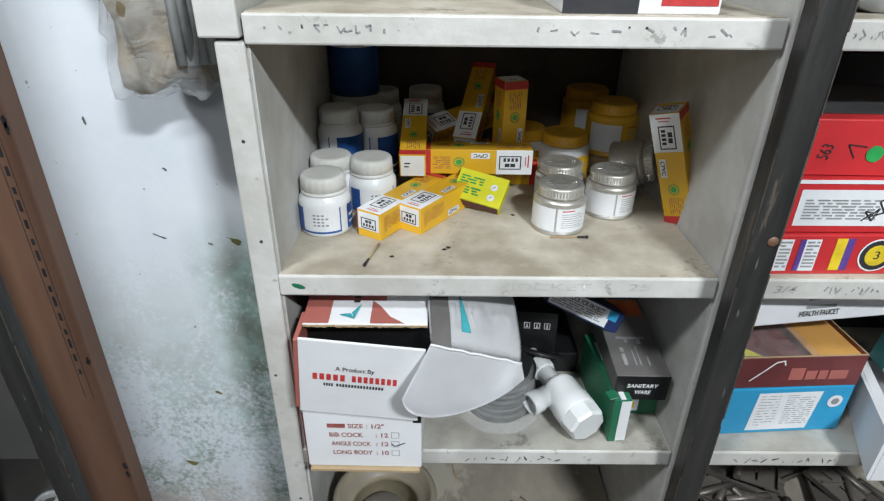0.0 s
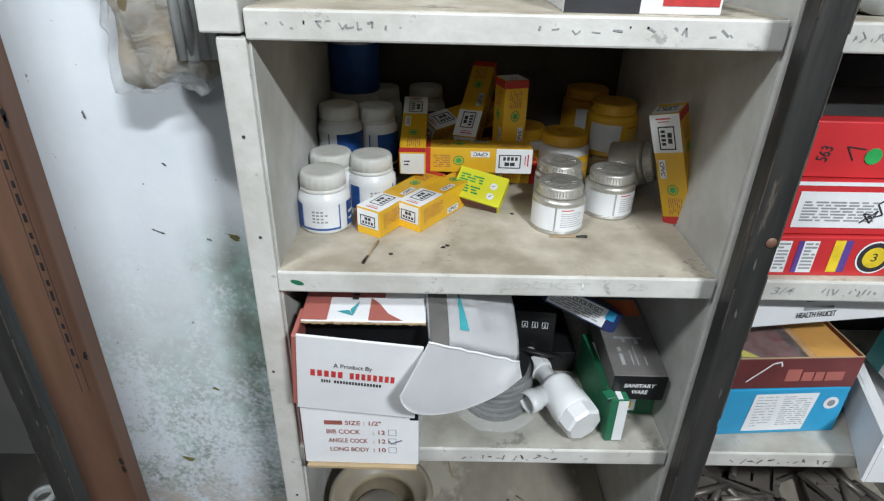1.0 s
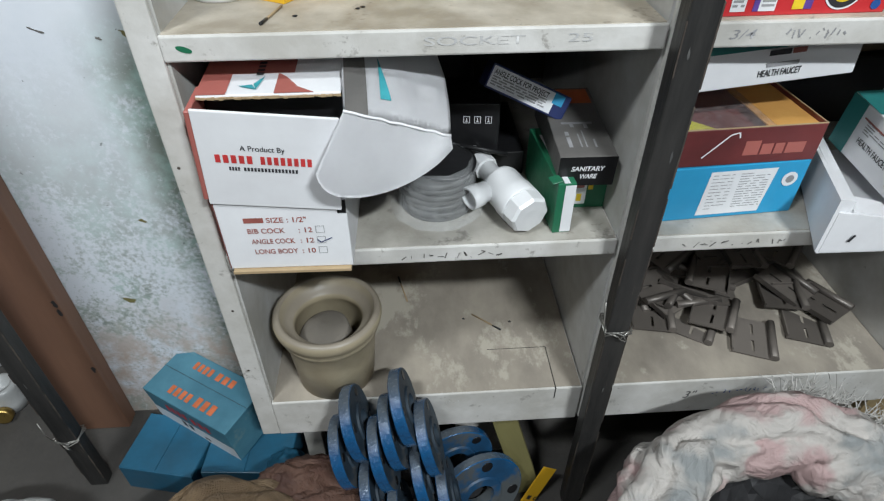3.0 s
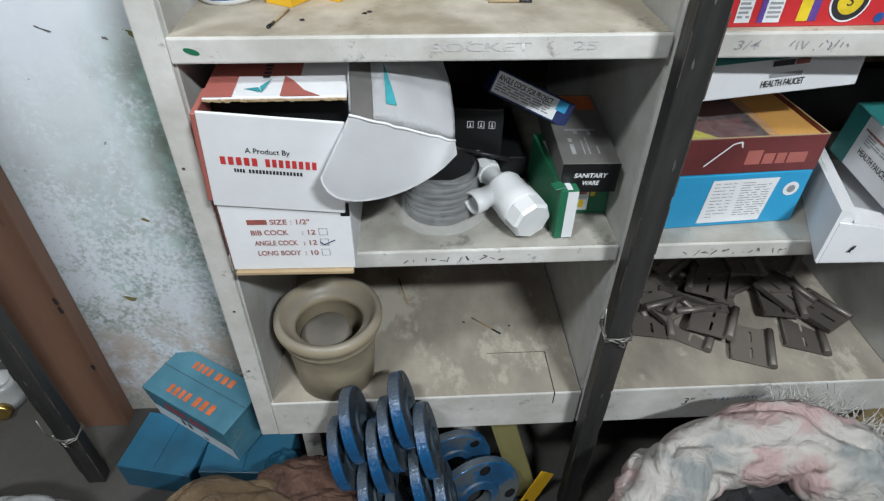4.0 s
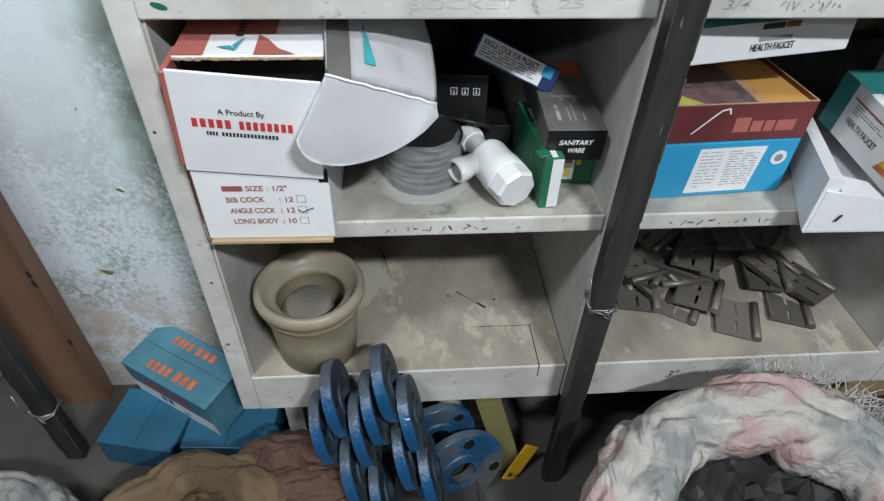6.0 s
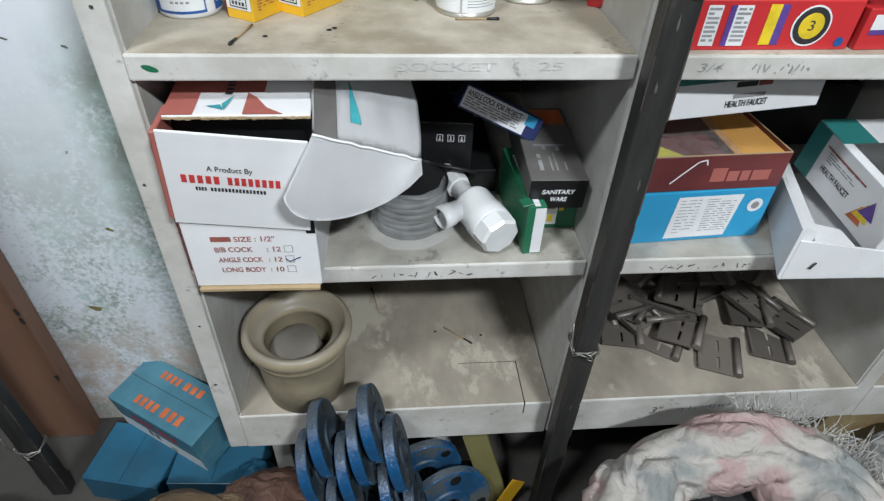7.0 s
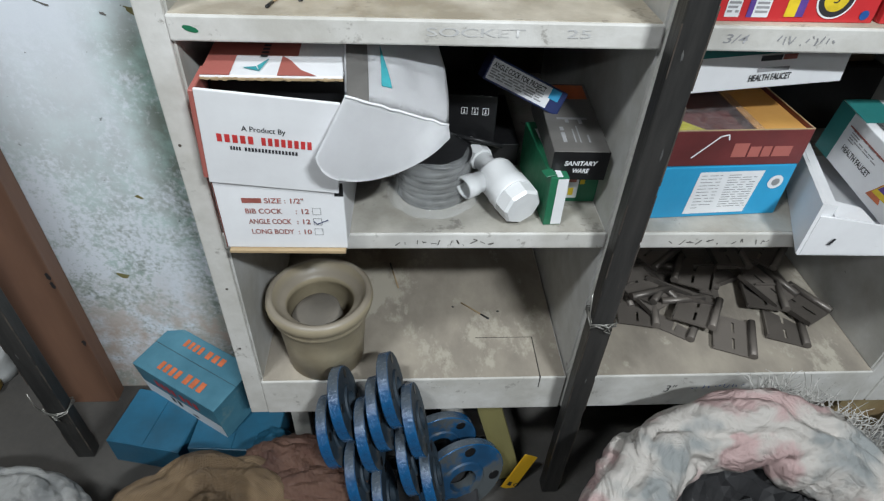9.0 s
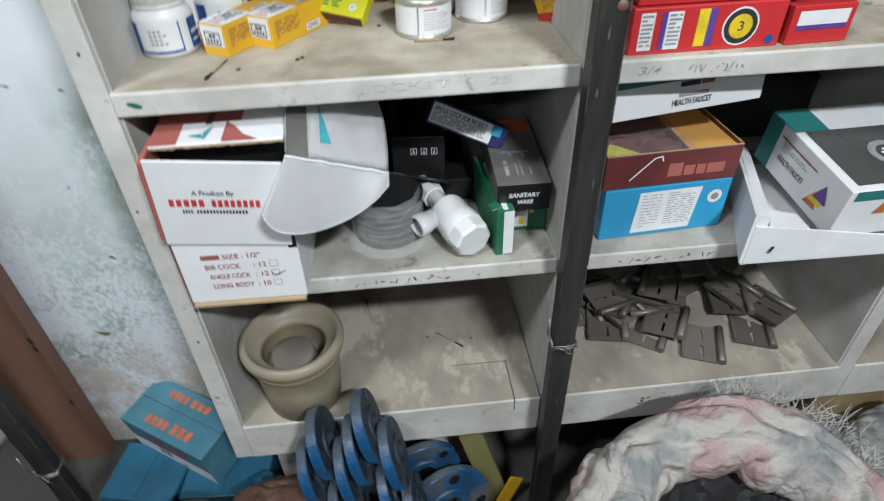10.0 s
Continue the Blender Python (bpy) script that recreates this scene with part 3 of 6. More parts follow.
def shelf():
    t = thing("wall_shelf", "white painted plywood wall shelf, stained and dusty", "shelf", kind="structure")
    def board(name, mat, label, *b, bevel=0.0018):
        bm = bmesh.new()
        slab(bm, *b, bevel=bevel)
        return part(name, bm, mat, t, label)
    board("side_panel", "board", "white painted side panel, chipped edge", -0.193, XL, F, BACK, 0.366, 1.096)
    board("side_panel", "board", "", -0.203, XL - 0.002, F - 0.003, BACK, 1.0985, 2.0)
    board("side_lining", "board_side", "", XL, XL + 0.0025, F + 0.004, BACK, 0.436, 1.0945, bevel=0)
    board("divider", "board", "white painted divider", XR + 0.0025, XR + 0.022, F, BACK, 0.366, 2.0)
    board("divider_lining", "board_side", "", XR, XR + 0.0025, F + 0.004, BACK, 0.436, 1.0945, bevel=0)
    board("divider", "board", "", 0.655, 0.677, F, BACK, 0.366, 2.0)
    board("divider_lining", "board_side", "", 0.6525, 0.655, F + 0.004, BACK, 0.436, 1.0945, bevel=0)
    board("back_panel", "back", "back panel coloured dark for the shade in the recess", XL, 1.3, BACK - 0.001, BACK + 0.010, 0.366, 2.0)
    for x0, x1 in ((XL, XR), (XR + 0.022, 0.655), (0.677, 1.3)):
        for top, th in ((Z1, 0.023), (Z2, 0.022), (Z3, 0.021), (Z4, 0.068)):
            b = board("shelf_board", "board", "", x0 + 0.0002, x1 - 0.0002, F - 0.0015, BACK - 0.001, top - th, top - 0.0008)
            board("dusty_top", {Z4: "board_dusty", Z3: "board_grey"}.get(top, "board_top"), "dusty stained shelf surface", x0 + 0.0025, x1 - 0.0025, F + 0.001, BACK - 0.002, top - 0.0008, top, bevel=0)
    board("leg", "board", "dirty painted leg strip under the shelf", -0.150, -0.125, 0.50, 0.52, GROUND, 0.3665)
    board("leg", "board", "", 0.070, 0.150, 0.53, 0.545, GROUND, 0.3665)
    y = F - 0.0019
    for x0, z0, w, h, seed, mat in ((-0.155, 1.103, 0.10, 0.006, 1, "grey_ink"), (0.04, 1.103, 0.16, 0.007, 2, "grey_ink"), 
                                    (0.005, 0.663, 0.105, 0.009, 4, "grey_card"), (0.325, 0.881, 0.050, 0.009, 5, "grey_ink"), (0.295, 0.663, 0.12, 0.008, 6, "grey_card"),
                                    (0.405, 0.404, 0.075, 0.010, 7, "blue_ink"), (0.02, 0.415, 0.05, 0.006, 8, "board_side"), (0.275, 1.102, 0.06, 0.008, 9, "grey_ink")):
        scribble(x0, z0, w, h, seed, mat, t, y, 12, 0.0012)
    words("SOCKET", "faint_ink", pose(0, y, 0, 90), 0.033, 0.8835, 0.0070, 0.080, t, bold=0.004)
    words("25", "faint_ink", pose(0, y, 0, 90), 0.147, 0.8840, 0.0070, 0.020, t, bold=0.004)
    words("3/4", "grey_ink", pose(0, y, 0, 90), 0.279, 0.8825, 0.0075, 0.021, t, shear=0.2, bold=0.004)
    words("3\"", "ink", pose(0, y, 0, 90), 0.368, 0.399, 0.014, 0.017, t, shear=0.2)
    bm = bmesh.new()
    bm.faces.new([bm.verts.new((-0.152 + 0.006 * math.cos(a) + 0.001 * math.sin(a), y, 0.8855 + 0.0022 * math.sin(a) - 0.0020 * math.cos(a))) for a in (2 * math.pi * i / 18 for i in range(18))])
    part("green_smear", bm, "green_card", t, "smear of green paint")
    for x, z in ((-0.182, 1.02), (-0.180, 0.93), (-0.186, 0.78), (-0.180, 0.60), (-0.184, 0.50)):
        bm = disc(x, z, 0.0016, pose(0, F - 0.0004, 0, 90), segs=7)
        part("nail_head", bm, "rust", t)
    bm = bmesh.new()
    slab(bm, 0.1918, 0.1929, F - 0.002, 0.54, Z4 - 0.02, Z4 + 0.0004)
    slab(bm, 0.112, 0.1929, 0.5398, 0.5404, Z4 - 0.002, Z4 + 0.0003)
    part("crack", bm, "black_card", t, "open crack across the shelf edge")
    return t


wall_shelf = shelf()


def upright(x0, y0, wire_z, label, w=0.025, d=0.020):
    """A narrow rectangular steel tube with worn rusty corners and a twist of wire round it."""
    t = thing("steel_upright", label, "steel post", pose(x0, y0, 0), "steel uprights")
    rnd = random.Random(int(wire_z * 1000))
    bm = bmesh.new()
    slab(bm, 0, w, 0, d, GROUND, 2.1, 0.0025, 3)
    part("tube", bm, "steel", t)
    bm = bmesh.new()
    z = GROUND + 0.02
    while z < 1.5:  # rubbed stretches along both front corners
        h = rnd.uniform(0.02, 0.11)
        slab(bm, w - 0.0014 * rnd.uniform(0.6, 1.0), w + 0.0002, -0.0002, 0.0020, z, z + h, 0.0005, 1)
        if rnd.random() < 0.6:
            slab(bm, -0.0002, 0.0008, -0.0002, 0.0016, z + 0.01, z + h * 0.8, 0.0004, 1)
        z += h + rnd.uniform(0.002, 0.03)
    tagged(part("worn_corner", bm, "rust", t, "rusty worn corner"), kind="stuff")
    for k in range(4):
        z = rnd.uniform(0.4, 1.1)
        bm = bmesh.new()
        m = 9
        bm.faces.new([bm.verts.new((w * (0.3 + 0.12 * k) + 0.0012 * rnd.uniform(0.5, 1.2) * math.cos(-a), -0.0004, z + 0.006 * rnd.uniform(0.5, 1.2) * math.sin(-a))) for a in (2 * math.pi * i / m for i in range(m))])
        part("paint_fleck", bm, "disc_grey", t, "pale scratch")
    bm = bmesh.new()
    for k in range(3):
        dz = [rnd.uniform(-0.006, 0.006) for _ in range(5)]
        loop = [(-0.002, -0.002, dz[0]), (w / 2, -0.004, dz[1] - 0.004), (w + 0.002, -0.002, dz[2]), (w + 0.002, d + 0.002, dz[3]), (-0.002, d + 0.002, dz[4]), (-0.002, -0.002, dz[0] + 0.003)]
        tube(bm, [(x, y, wire_z + z) for x, y, z in loop], 0.0009, 6)
    tube(bm, [(0.008, -0.004, wire_z), (0.014, -0.010, wire_z + 0.004), (0.020, -0.009, wire_z - 0.008), (0.012, -0.008, wire_z - 0.005), (0.021, -0.006, wire_z + 0.005)], 0.0009, 6)
    tube(bm, [(-0.002, 0.0, wire_z), (-0.007, -0.003, wire_z + 0.018), (-0.009, 0.0, wire_z + 0.045)], 0.0009, 6)
    part("wire_tie", bm, "wire", t, "twisted galvanised wire")
    bm = bmesh.new()
    lathe(bm, [(0.0, 0.0012), (0.0035, 0.001), (0.0045, 0)], 14, pose(0.018, -0.0006, 0.955, 90), cap=False)
    part("rivet", bm, "timber", t, "copper coloured rivet head")
    return t


upright(0.222, 0.432, 0.582, "worn black steel post before the shelf divider")
upright(-0.494, 0.510, 0.320, "worn black steel post before the brown plank", 0.027)

t = thing("plank", "tall brown laminated plywood plank with printed stripes", "wooden plank")
bm = bmesh.new()
slab(bm, -0.59, -0.468, 0.612, 0.640, GROUND, 2.2, 0.002)
part("panel", bm, "timber", t)
fm = pose(0, 0.6115, 0, 90)
bm = quads([(-0.4924, 0.62, -0.4917, 1.3), (-0.4824, 0.62, -0.4817, 1.3)], fm)
part("printed_line", bm, "ink", t, "thin dark printed line")
for k in range(26):
    z = 0.66 + 0.021 * k
    part("printed_mark", quads([(-0.4890, z, -0.4852, z + 0.008 + 0.003 * ((k * 7) % 3))], fm), "dark_fill", t)
rnd = random.Random(3)
for k in range(6):
    z = rnd.uniform(0.3, 1.1)
    bm = bmesh.new()
    n = 12
    bm.faces.new([bm.verts.new(fm @ Vector((-0.4715 + rnd.uniform(-0.002, 0.001) * (i % 2) + 0.0028 * math.cos(2 * math.pi * i / n), z + 0.007 * math.sin(2 * math.pi * i / n), 0))) for i in range(n)])
    part("knot", bm, "dark_fill", t, "dark chipped spot")

# ---- jars and tubes on the upper shelf ----


def solvent_jar(m, label, k=1.0, h=1.0):
    """White screw-cap jar with a blue banded label; k its width, h its height against the small size."""
    t = thing("solvent_jar", label, "jar", m, "white solvent jars")
    r, c = 0.0262 * k, 0.0185
    top = 0.042 * h
    bm = bmesh.new()
    lathe(bm, [(0.5 * r, 0.0005), (0.9 * r, 0), (0.98 * r, 0.002), (r, 0.005), (r, top - 0.009), (0.97 * r, top - 0.005), (0.86 * r, top - 0.001), (0.82 * r, top + 0.001)], 40)
    part("jar", bm, "white_plastic", t)
    bm = bmesh.new()
    q = 0.85 * r
    lathe(bm, [(q, top), (q * 1.03, top + 0.0005), (q * 1.03, top + 0.0030), (q * 0.99, top + 0.0034), (q * 0.99, top + 0.0042), (q * 1.02, top + 0.0046), (q * 0.99, top + c - 0.0025), (q * 0.93, top + c - 0.0005),
               (q * 0.8, top + c), (q * 0.5, top + c - 0.0006), (q * 0.2, top + c - 0.0004)], 80)
    for v in bm.verts:  # moulded grip ribs
        if top + 0.004 < v.co.z < top + c - 0.002:
            k2 = 1 + 0.012 * math.cos(20 * math.atan2(v.co.y, v.co.x))
            v.co.x, v.co.y = v.co.x * k2, v.co.y * k2
    part("cap", bm, "cap_plastic", t, "dusty white ribbed cap")

    def wrap(a0, a1, z0, z1, rr, n=10):
        bm = bmesh.new()
        for i in range(n):
            a, b = (radians(a0 + (a1 - a0) * e / n) for e in (i, i + 1))
            bm.faces.new([bm.verts.new((rr * math.cos(w), rr * math.sin(w), z)) for w, z in ((a, z0), (b, z0), (b, z1), (a, z1))])
        return bm
    lo, hi = 0.005, top - 0.0105
    part("label", wrap(-180, 180, lo, hi, r + 0.0002, 40), "label", t)
    part("blue_band", wrap(-135, -44, lo, lo + 0.0022, r + 0.0004), "blue_ink", t, "blue printed band")
    part("blue_side", wrap(-47, -44, lo, hi, r + 0.0004, 2), "blue_ink", t)
    part("blue_side", wrap(-160, -132, lo, hi, r + 0.0004, 4), "blue_ink", t)
    part("blue_field", wrap(-25, 100, lo, hi, r + 0.0004), "blue_ink", t, "blue printed field")
    part("white_stripe", wrap(-20, 70, lo + 0.013, lo + 0.016, r + 0.0006), "label", t)
    part("white_stripe", wrap(-20, 30, lo + 0.006, lo + 0.008, r + 0.0006), "label", t)
    for i in range(4):
        z = hi - 0.0075 - 0.0036 * i
        for a in range(3 + i % 2):
            part("stamp", wrap(-106 + 9 * a, -100 + 9 * a, z, z + 0.0018, r + 0.0005, 2), "grey_ink", t)
    return t


first = solvent_jar(pose(-0.1415, 0.568, Z2, 0, 0, -2), "squat white plastic solvent jar with blue label")
for p, a in (((-0.1425, 0.624, Z2), 15), ((-0.0985, 0.618, Z2), 18)):
    copy_thing(first, pose(*p, 0, 0, a))
tall = solvent_jar(pose(-0.1030, 0.715, Z2, 0, 0, -55), "white plastic solvent jar with blue label, behind others", 1.0, 1.62)
copy_thing(tall, pose(-0.103, 0.812, Z2 + 0.0, 0, 0, 40))
copy_thing(tall, pose(-0.045, 0.822, Z2 + 0.0, 0, 0, 70))
solvent_jar(pose(-0.1420, 0.690, Z2, 0, 0, -65), "tall white plastic solvent jar with blue label", 1.0, 1.80)
big = thing("large_jar", "large jar with dark blue label behind the small ones", "jar", pose(-0.137, 0.800, Z2))
bm = bmesh.new()
lathe(bm, [(0.02, 0.0005), (0.0305, 0), (0.0318, 0.003), (0.0318, 0.150), (0.028, 0.158), (0.022, 0.160)], 40)
part("jar", bm, "white_plastic", big)
bm = bmesh.new()
lathe(bm, [(0.0321, 0.085), (0.0321, 0.145)], 40, cap=False)
part("label", bm, "blue_ink", big, "dark blue label")


def solvent_tin(m, label, lid="tin", body="tin", k=1.0):
    """Round tin with a wide embossed screw lid and a paper label."""
    t = thing("solvent_tin", label, "tin", m, "solvent tins")
    bm = bmesh.new()
    lathe(bm, [(0.022 * k, 0.0008), (0.0265 * k, 0.0005), (0.0275 * k, 0.0), (0.0278 * k, 0.002), (0.0270 * k, 0.003), (0.0268 * k, 0.036 * k), (0.0272 * k, 0.0375 * k), (0.0250 * k, 0.041 * k), (0.0215 * k, 0.0425 * k)], 40)
    part("can", bm, body, t)
    z = 0.0425 * k
    bm = bmesh.new()
    prof = [(0.0215, 0), (0.0238, 0.0004), (0.0240, 0.002), (0.0232, 0.003), (0.0232, 0.011), (0.0222, 0.0128), (0.0195, 0.0130), (0.0188, 0.0126), (0.0095, 0.0126), (0.0088, 0.0130), (0.0066, 0.0130), (0.006, 0.0126), (0.002, 0.0126)]
    lathe(bm, [(r * k, z + h) for r, h in prof], 40)
    for i in range(48):
        a = 2 * math.pi * i / 48
        spun(bm, a, 0.0229 * k, 0.0236 * k, -0.0006, 0.0006, z + 0.003, z + 0.0105)
    part("lid", bm, lid, t, "ribbed screw lid")
    bm = bmesh.new()
    if lid == "tin":
        for i in range(14):
            a = 2 * math.pi * i / 14
            spun(bm, a, 0.0115 * k, 0.0165 * k, -0.0009, 0.0009, z + 0.0120, z + 0.0129)
        part("embossing", bm, "tin", t)
    def wrap(a0, a1, z0, z1, r, n=12):
        bm = bmesh.new()
        for i in range(n):
            a, b = (radians(a0 + (a1 - a0) * q / n) for q in (i, i + 1))
            bm.faces.new([bm.verts.new((r * k * math.cos(q), r * k * math.sin(q), h * k)) for q, h in ((a, z0), (b, z0), (b, z1), (a, z1))])
        return bm
    main = "label" if lid == "tin" else "yellow_card"
    part("label", wrap(-185, -112, 0.005, 0.034, 0.0271), "label", t)
    part("label", wrap(-108, 10, 0.005, 0.034, 0.0271), main, t, "printed paper label")
    for i in range(7):
        part("small_print", wrap(-98, -38 - (i * 13) % 21, 0.0105 + i * 0.0027, 0.0112 + i * 0.0027, 0.0272, 6), "grey_ink", t)
    part("red_line", wrap(-98, -70, 0.0305, 0.0318, 0.0272, 4), "red_ink", t)
    return t


tin1 = solvent_tin(pose(0.099, 0.578, Z2, 0, 0, 5), "silver solvent tin with white label and embossed lid")
tin1.scale = (1.0, 1.0, 0.88)
copy_thing(tin1, pose(0.110, 0.640, Z2, 0, 0, -20))
copy_thing(tin1, pose(0.162, 0.617, Z2, 0, 0, 20))
copy_thing(tin1, pose(0.186, 0.690, Z2 + 0.0265, 74, 0, 62))["label"] = "silver solvent tin with white label, tipped over"
tin2 = solvent_tin(pose(0.126, 0.708, Z2, 0, 0, 10), "solvent tin with yellow cap and label", "yellow_plastic", "white_plastic", 1.15)
copy_thing(tin2, pose(0.078, 0.730, Z2, 0, 0, -50))
tin3 = solvent_tin(pose(0.196, 0.762, Z2 + 0.0218, 0, 0, 30), "tall solvent tin with yellow cap and label", "yellow_plastic", "yellow_plastic", 1.2)
copy_thing(tin3, pose(0.178, 0.835, Z2 + 0.0218, 0, 0, 60))
bm = bmesh.new()
slab(bm, 0.10, 0.224, 0.725, 0.866, Z2 + 0.0003, Z2 + 0.0215, 0.002)
tagged(part("carton_pad", bm, "kraft"), "flat brown carton under the rear tins", "carton")


def seal_tube_box(m, label, ends="yellow_card", n=0):
    """Long square carton: yellow with a white printed end, a black framed mark, a green leaf dot and a red end band."""
    w, L = 0.034, 0.128
    size = (L, w, w)
    t = carton("sealant_carton", label, "carton", size, m, "yellow_card", group="yellow sealant cartons", bevel=0.0007)
    for f in ("front", "top", "back"):
        shift = 0.0
        fm = face_frame(size, f, 0.0008)[0]
        put(t, f, size, [(0.93, 0.0, 1.0, 1.0)], "red_print", "red_band", lift=0.0006)
        if f == "top":
            put(t, f, size, [(0.0, 0.0, 0.33, 1.0)], "label", "white_panel")
            x0, x1, y0, y1 = 0.013, 0.039, 0.008, 0.027
            part("black_frame", quads([(x0, y0, x1, y0 + 0.0014), (x0, y1 - 0.0014, x1, y1), (x0, y0, x0 + 0.0014, y1), (x1 - 0.0014, y0, x1, y1)], fm), "ink", t)
            part("black_mark", quads([(x0 + 0.007, 0.0185, x0 + 0.0125, 0.0235), (x0 + 0.0135, 0.0185, x0 + 0.019, 0.0235)] + letters(x0 + 0.004, x1 - 0.0035, 0.0110, 0.0160, 4), fm), "ink", t)
            part("red_mark", quads([(0.004, 0.007, 0.0055, 0.024), (0.0075, 0.009, 0.0085, 0.022)], fm), "red_ink", t)
        part("plate", quads([(0.050, 0.004, 0.072, 0.012)], fm), "label", t)
        fm2 = face_frame(size, f, 0.001)[0]
        words("CPVC", "ink", fm2, 0.0525, 0.0056, 0.0048, 0.017, t, shear=0.2, bold=0.02)
        part("leaf_ring", disc(0.086, 0.017, 0.0066, fm, 0.0054), "green_ink", t, "green leaf emblem")
        part("leaf", disc(0.086, 0.017, 0.0036, fm), "green_ink", t)
        part("small_print", quads(text_lines(0.096, 0.008, 0.116, 0.026, 7, n + 3, 0.35), fm), "brown_ink", t)
        if f != "top":
            part("small_print", quads(text_lines(0.006, 0.008, 0.042, 0.028, 7, n + 5, 0.35), fm), "brown_ink", t)
    for f in ("left", "right"):
        fm = face_frame(size, f, 0.0006)[0]
        part("white_end", quads([(0.0015, 0.0015 if f == "right" else w * 0.30, w - 0.0015, w - 0.0015)], fm), "label", t)
    fm = face_frame(size, "left", 0.0009)[0]
    part("black_frame", quads([(0.006, 0.012, 0.028, 0.0132), (0.006, 0.0245, 0.028, 0.0257), (0.006, 0.012, 0.0072, 0.0257), (0.0268, 0.012, 0.028, 0.0257)] + letters(0.009, 0.026, 0.0145, 0.0180, 4) + [(0.0125, 0.0195, 0.0165, 0.0232), (0.0175, 0.0195, 0.0215, 0.0232)], fm), "ink", t)
    fm = face_frame(size, "right", 0.0009)[0]
    part("stamp", quads([(0.006, 0.020, 0.014, 0.022), (0.006, 0.015, 0.012, 0.017)], fm), "ink", t)
    return t


def lying(x, y, z, yaw, pitch=0.0, roll=0.0):
    return pose(x, y, z) @ pose(0, 0, 0, 0, 0, yaw) @ pose(0, 0, 0, 0, pitch, 0) @ pose(0, 0, 0, roll, 0, 0)


sb = seal_tube_box(lying(-0.083, 0.537, Z2, 58), "yellow and white sealant carton lying on shelf")
sb.scale = (0.96, 0.84, 0.84)
copy_thing(sb, lying(-0.044, 0.551, Z2, 55))
ACROSS = Matrix(((-1, 0, 0, 0.079), (0, 0, -1, 0.676), (0, -1, 0, Z2 + 0.0580), (0, 0, 0, 1)))
copy_thing(sb, ACROSS)["label"] = "yellow sealant carton lying across others"
copy_thing(sb, pose(0.058, 0.684, Z2 + 0.002, 0, 0, 18) @ pose(0, 0, 0, 0, -90, 0) @ pose(0, 0, -0.017))["label"] = "yellow sealant carton standing upright with red end"
copy_thing(sb, pose(-0.069, 0.750, Z2 + 0.062, 0, 0, -90) @ pose(0, 0, 0, 0, 14, 0))["label"] = "yellow sealant carton propped up with white end forward"
copy_thing(sb, pose(0.022, 0.716, Z2 + 0.030, 0, 0, 74) @ pose(0, 0, 0, 0, -34, 0))["label"] = "yellow sealant carton leaning in the pile"
copy_thing(sb, pose(-0.070, 0.735, Z2 + 0.001, 0, 0, 8))["label"] = "yellow sealant carton under the pile"
copy_thing(sb, pose(-0.036, 0.728, Z2 + 0.030, 0, 0, 42) @ pose(0, 0, 0, 24, -4, 0))["label"] = "yellow sealant carton leaning in the pile"
copy_thing(sb, pose(-0.030, 0.686, Z2, 0, 0, 2))["label"] = "yellow sealant carton under the pile"
LEAN_BOX = pose(0.238, 0.588, Z2 + 0.003, 0, -18, 0) @ pose(0, 0, 0, 0, 0, -36) @ Matrix(((0, 1, 0, -0.017), (0, 0, -1, 0.017), (-1, 0, 0, 0.125), (0, 0, 0, 1)))
copy_thing(sb, LEAN_BOX)["label"] = "yellow sealant carton leaning by the shelf divider"

# matchbox, leaning on the yellow cartons
size = (0.056, 0.038, 0.015)
mb = carton("matchbox", "lime yellow matchbox with striking side, leaning", "matchbox", size, pose(-0.012, 0.622, Z2 + 0.006, 0, 0, -20) @ pose(0, 0, 0, 36, 8, 0), "lime_card", bevel=0.0005)
put(mb, "front", size, [(0.03, 0.12, 0.97, 0.88)], "maroon_card", "striking_strip", "brown striking strip")
fm = face_frame(size, "top")[0]
part("white_spot", disc(0.043, 0.010, 0.0042, fm), "label", mb)
part("white_spot", disc(0.043, 0.023, 0.0042, fm), "label", mb)
part("small_print", quads(text_lines(0.004, 0.006, 0.030, 0.030, 7, 5), fm), "green_ink", mb)
fm = face_frame(size, "top", 0.0008)[0]
part("match_drawing", stroke([(0.0415, 0.009), (0.0445, 0.0115)], 0.0008, fm), "ink", mb)
part("match_drawing", stroke([(0.0415, 0.022), (0.0445, 0.0245)], 0.0008, fm), "ink", mb)


def matchstick(a, b, head="rubber", label="burnt wooden matchstick lying on shelf"):
    t = thing("matchstick", label, "matchstick", group="spent matchsticks")
    a, b = Vector(a), Vector(b)
    bm = bmesh.new()
    tube(bm, [a, a.lerp(b, 0.5), b], 0.0011, 5)
    part("stick", bm, "kraft", t)
    bm = bmesh.new()
    tube(bm, [a.lerp(b, 0.72), a.lerp(b, 0.9), b, b + (b - a) * 0.03], [0.0012, 0.0014, 0.0017, 0.0006], 6)
    part("head", bm, head, t, "charred black head")


matchstick((0.087, 0.547, Z2 + 0.0012), (0.125, 0.548, Z2 + 0.0012))
matchstick((-0.084, 0.530, Z2 + 0.0012), (-0.094, 0.487, Z2 + 0.0012))
matchstick((0.098, 0.607, Z4 + 0.0012), (0.135, 0.575, Z4 + 0.0012))
matchstick((0.005, 0.640, Z4 + 0.0012), (-0.008, 0.695, Z4 + 0.0012))

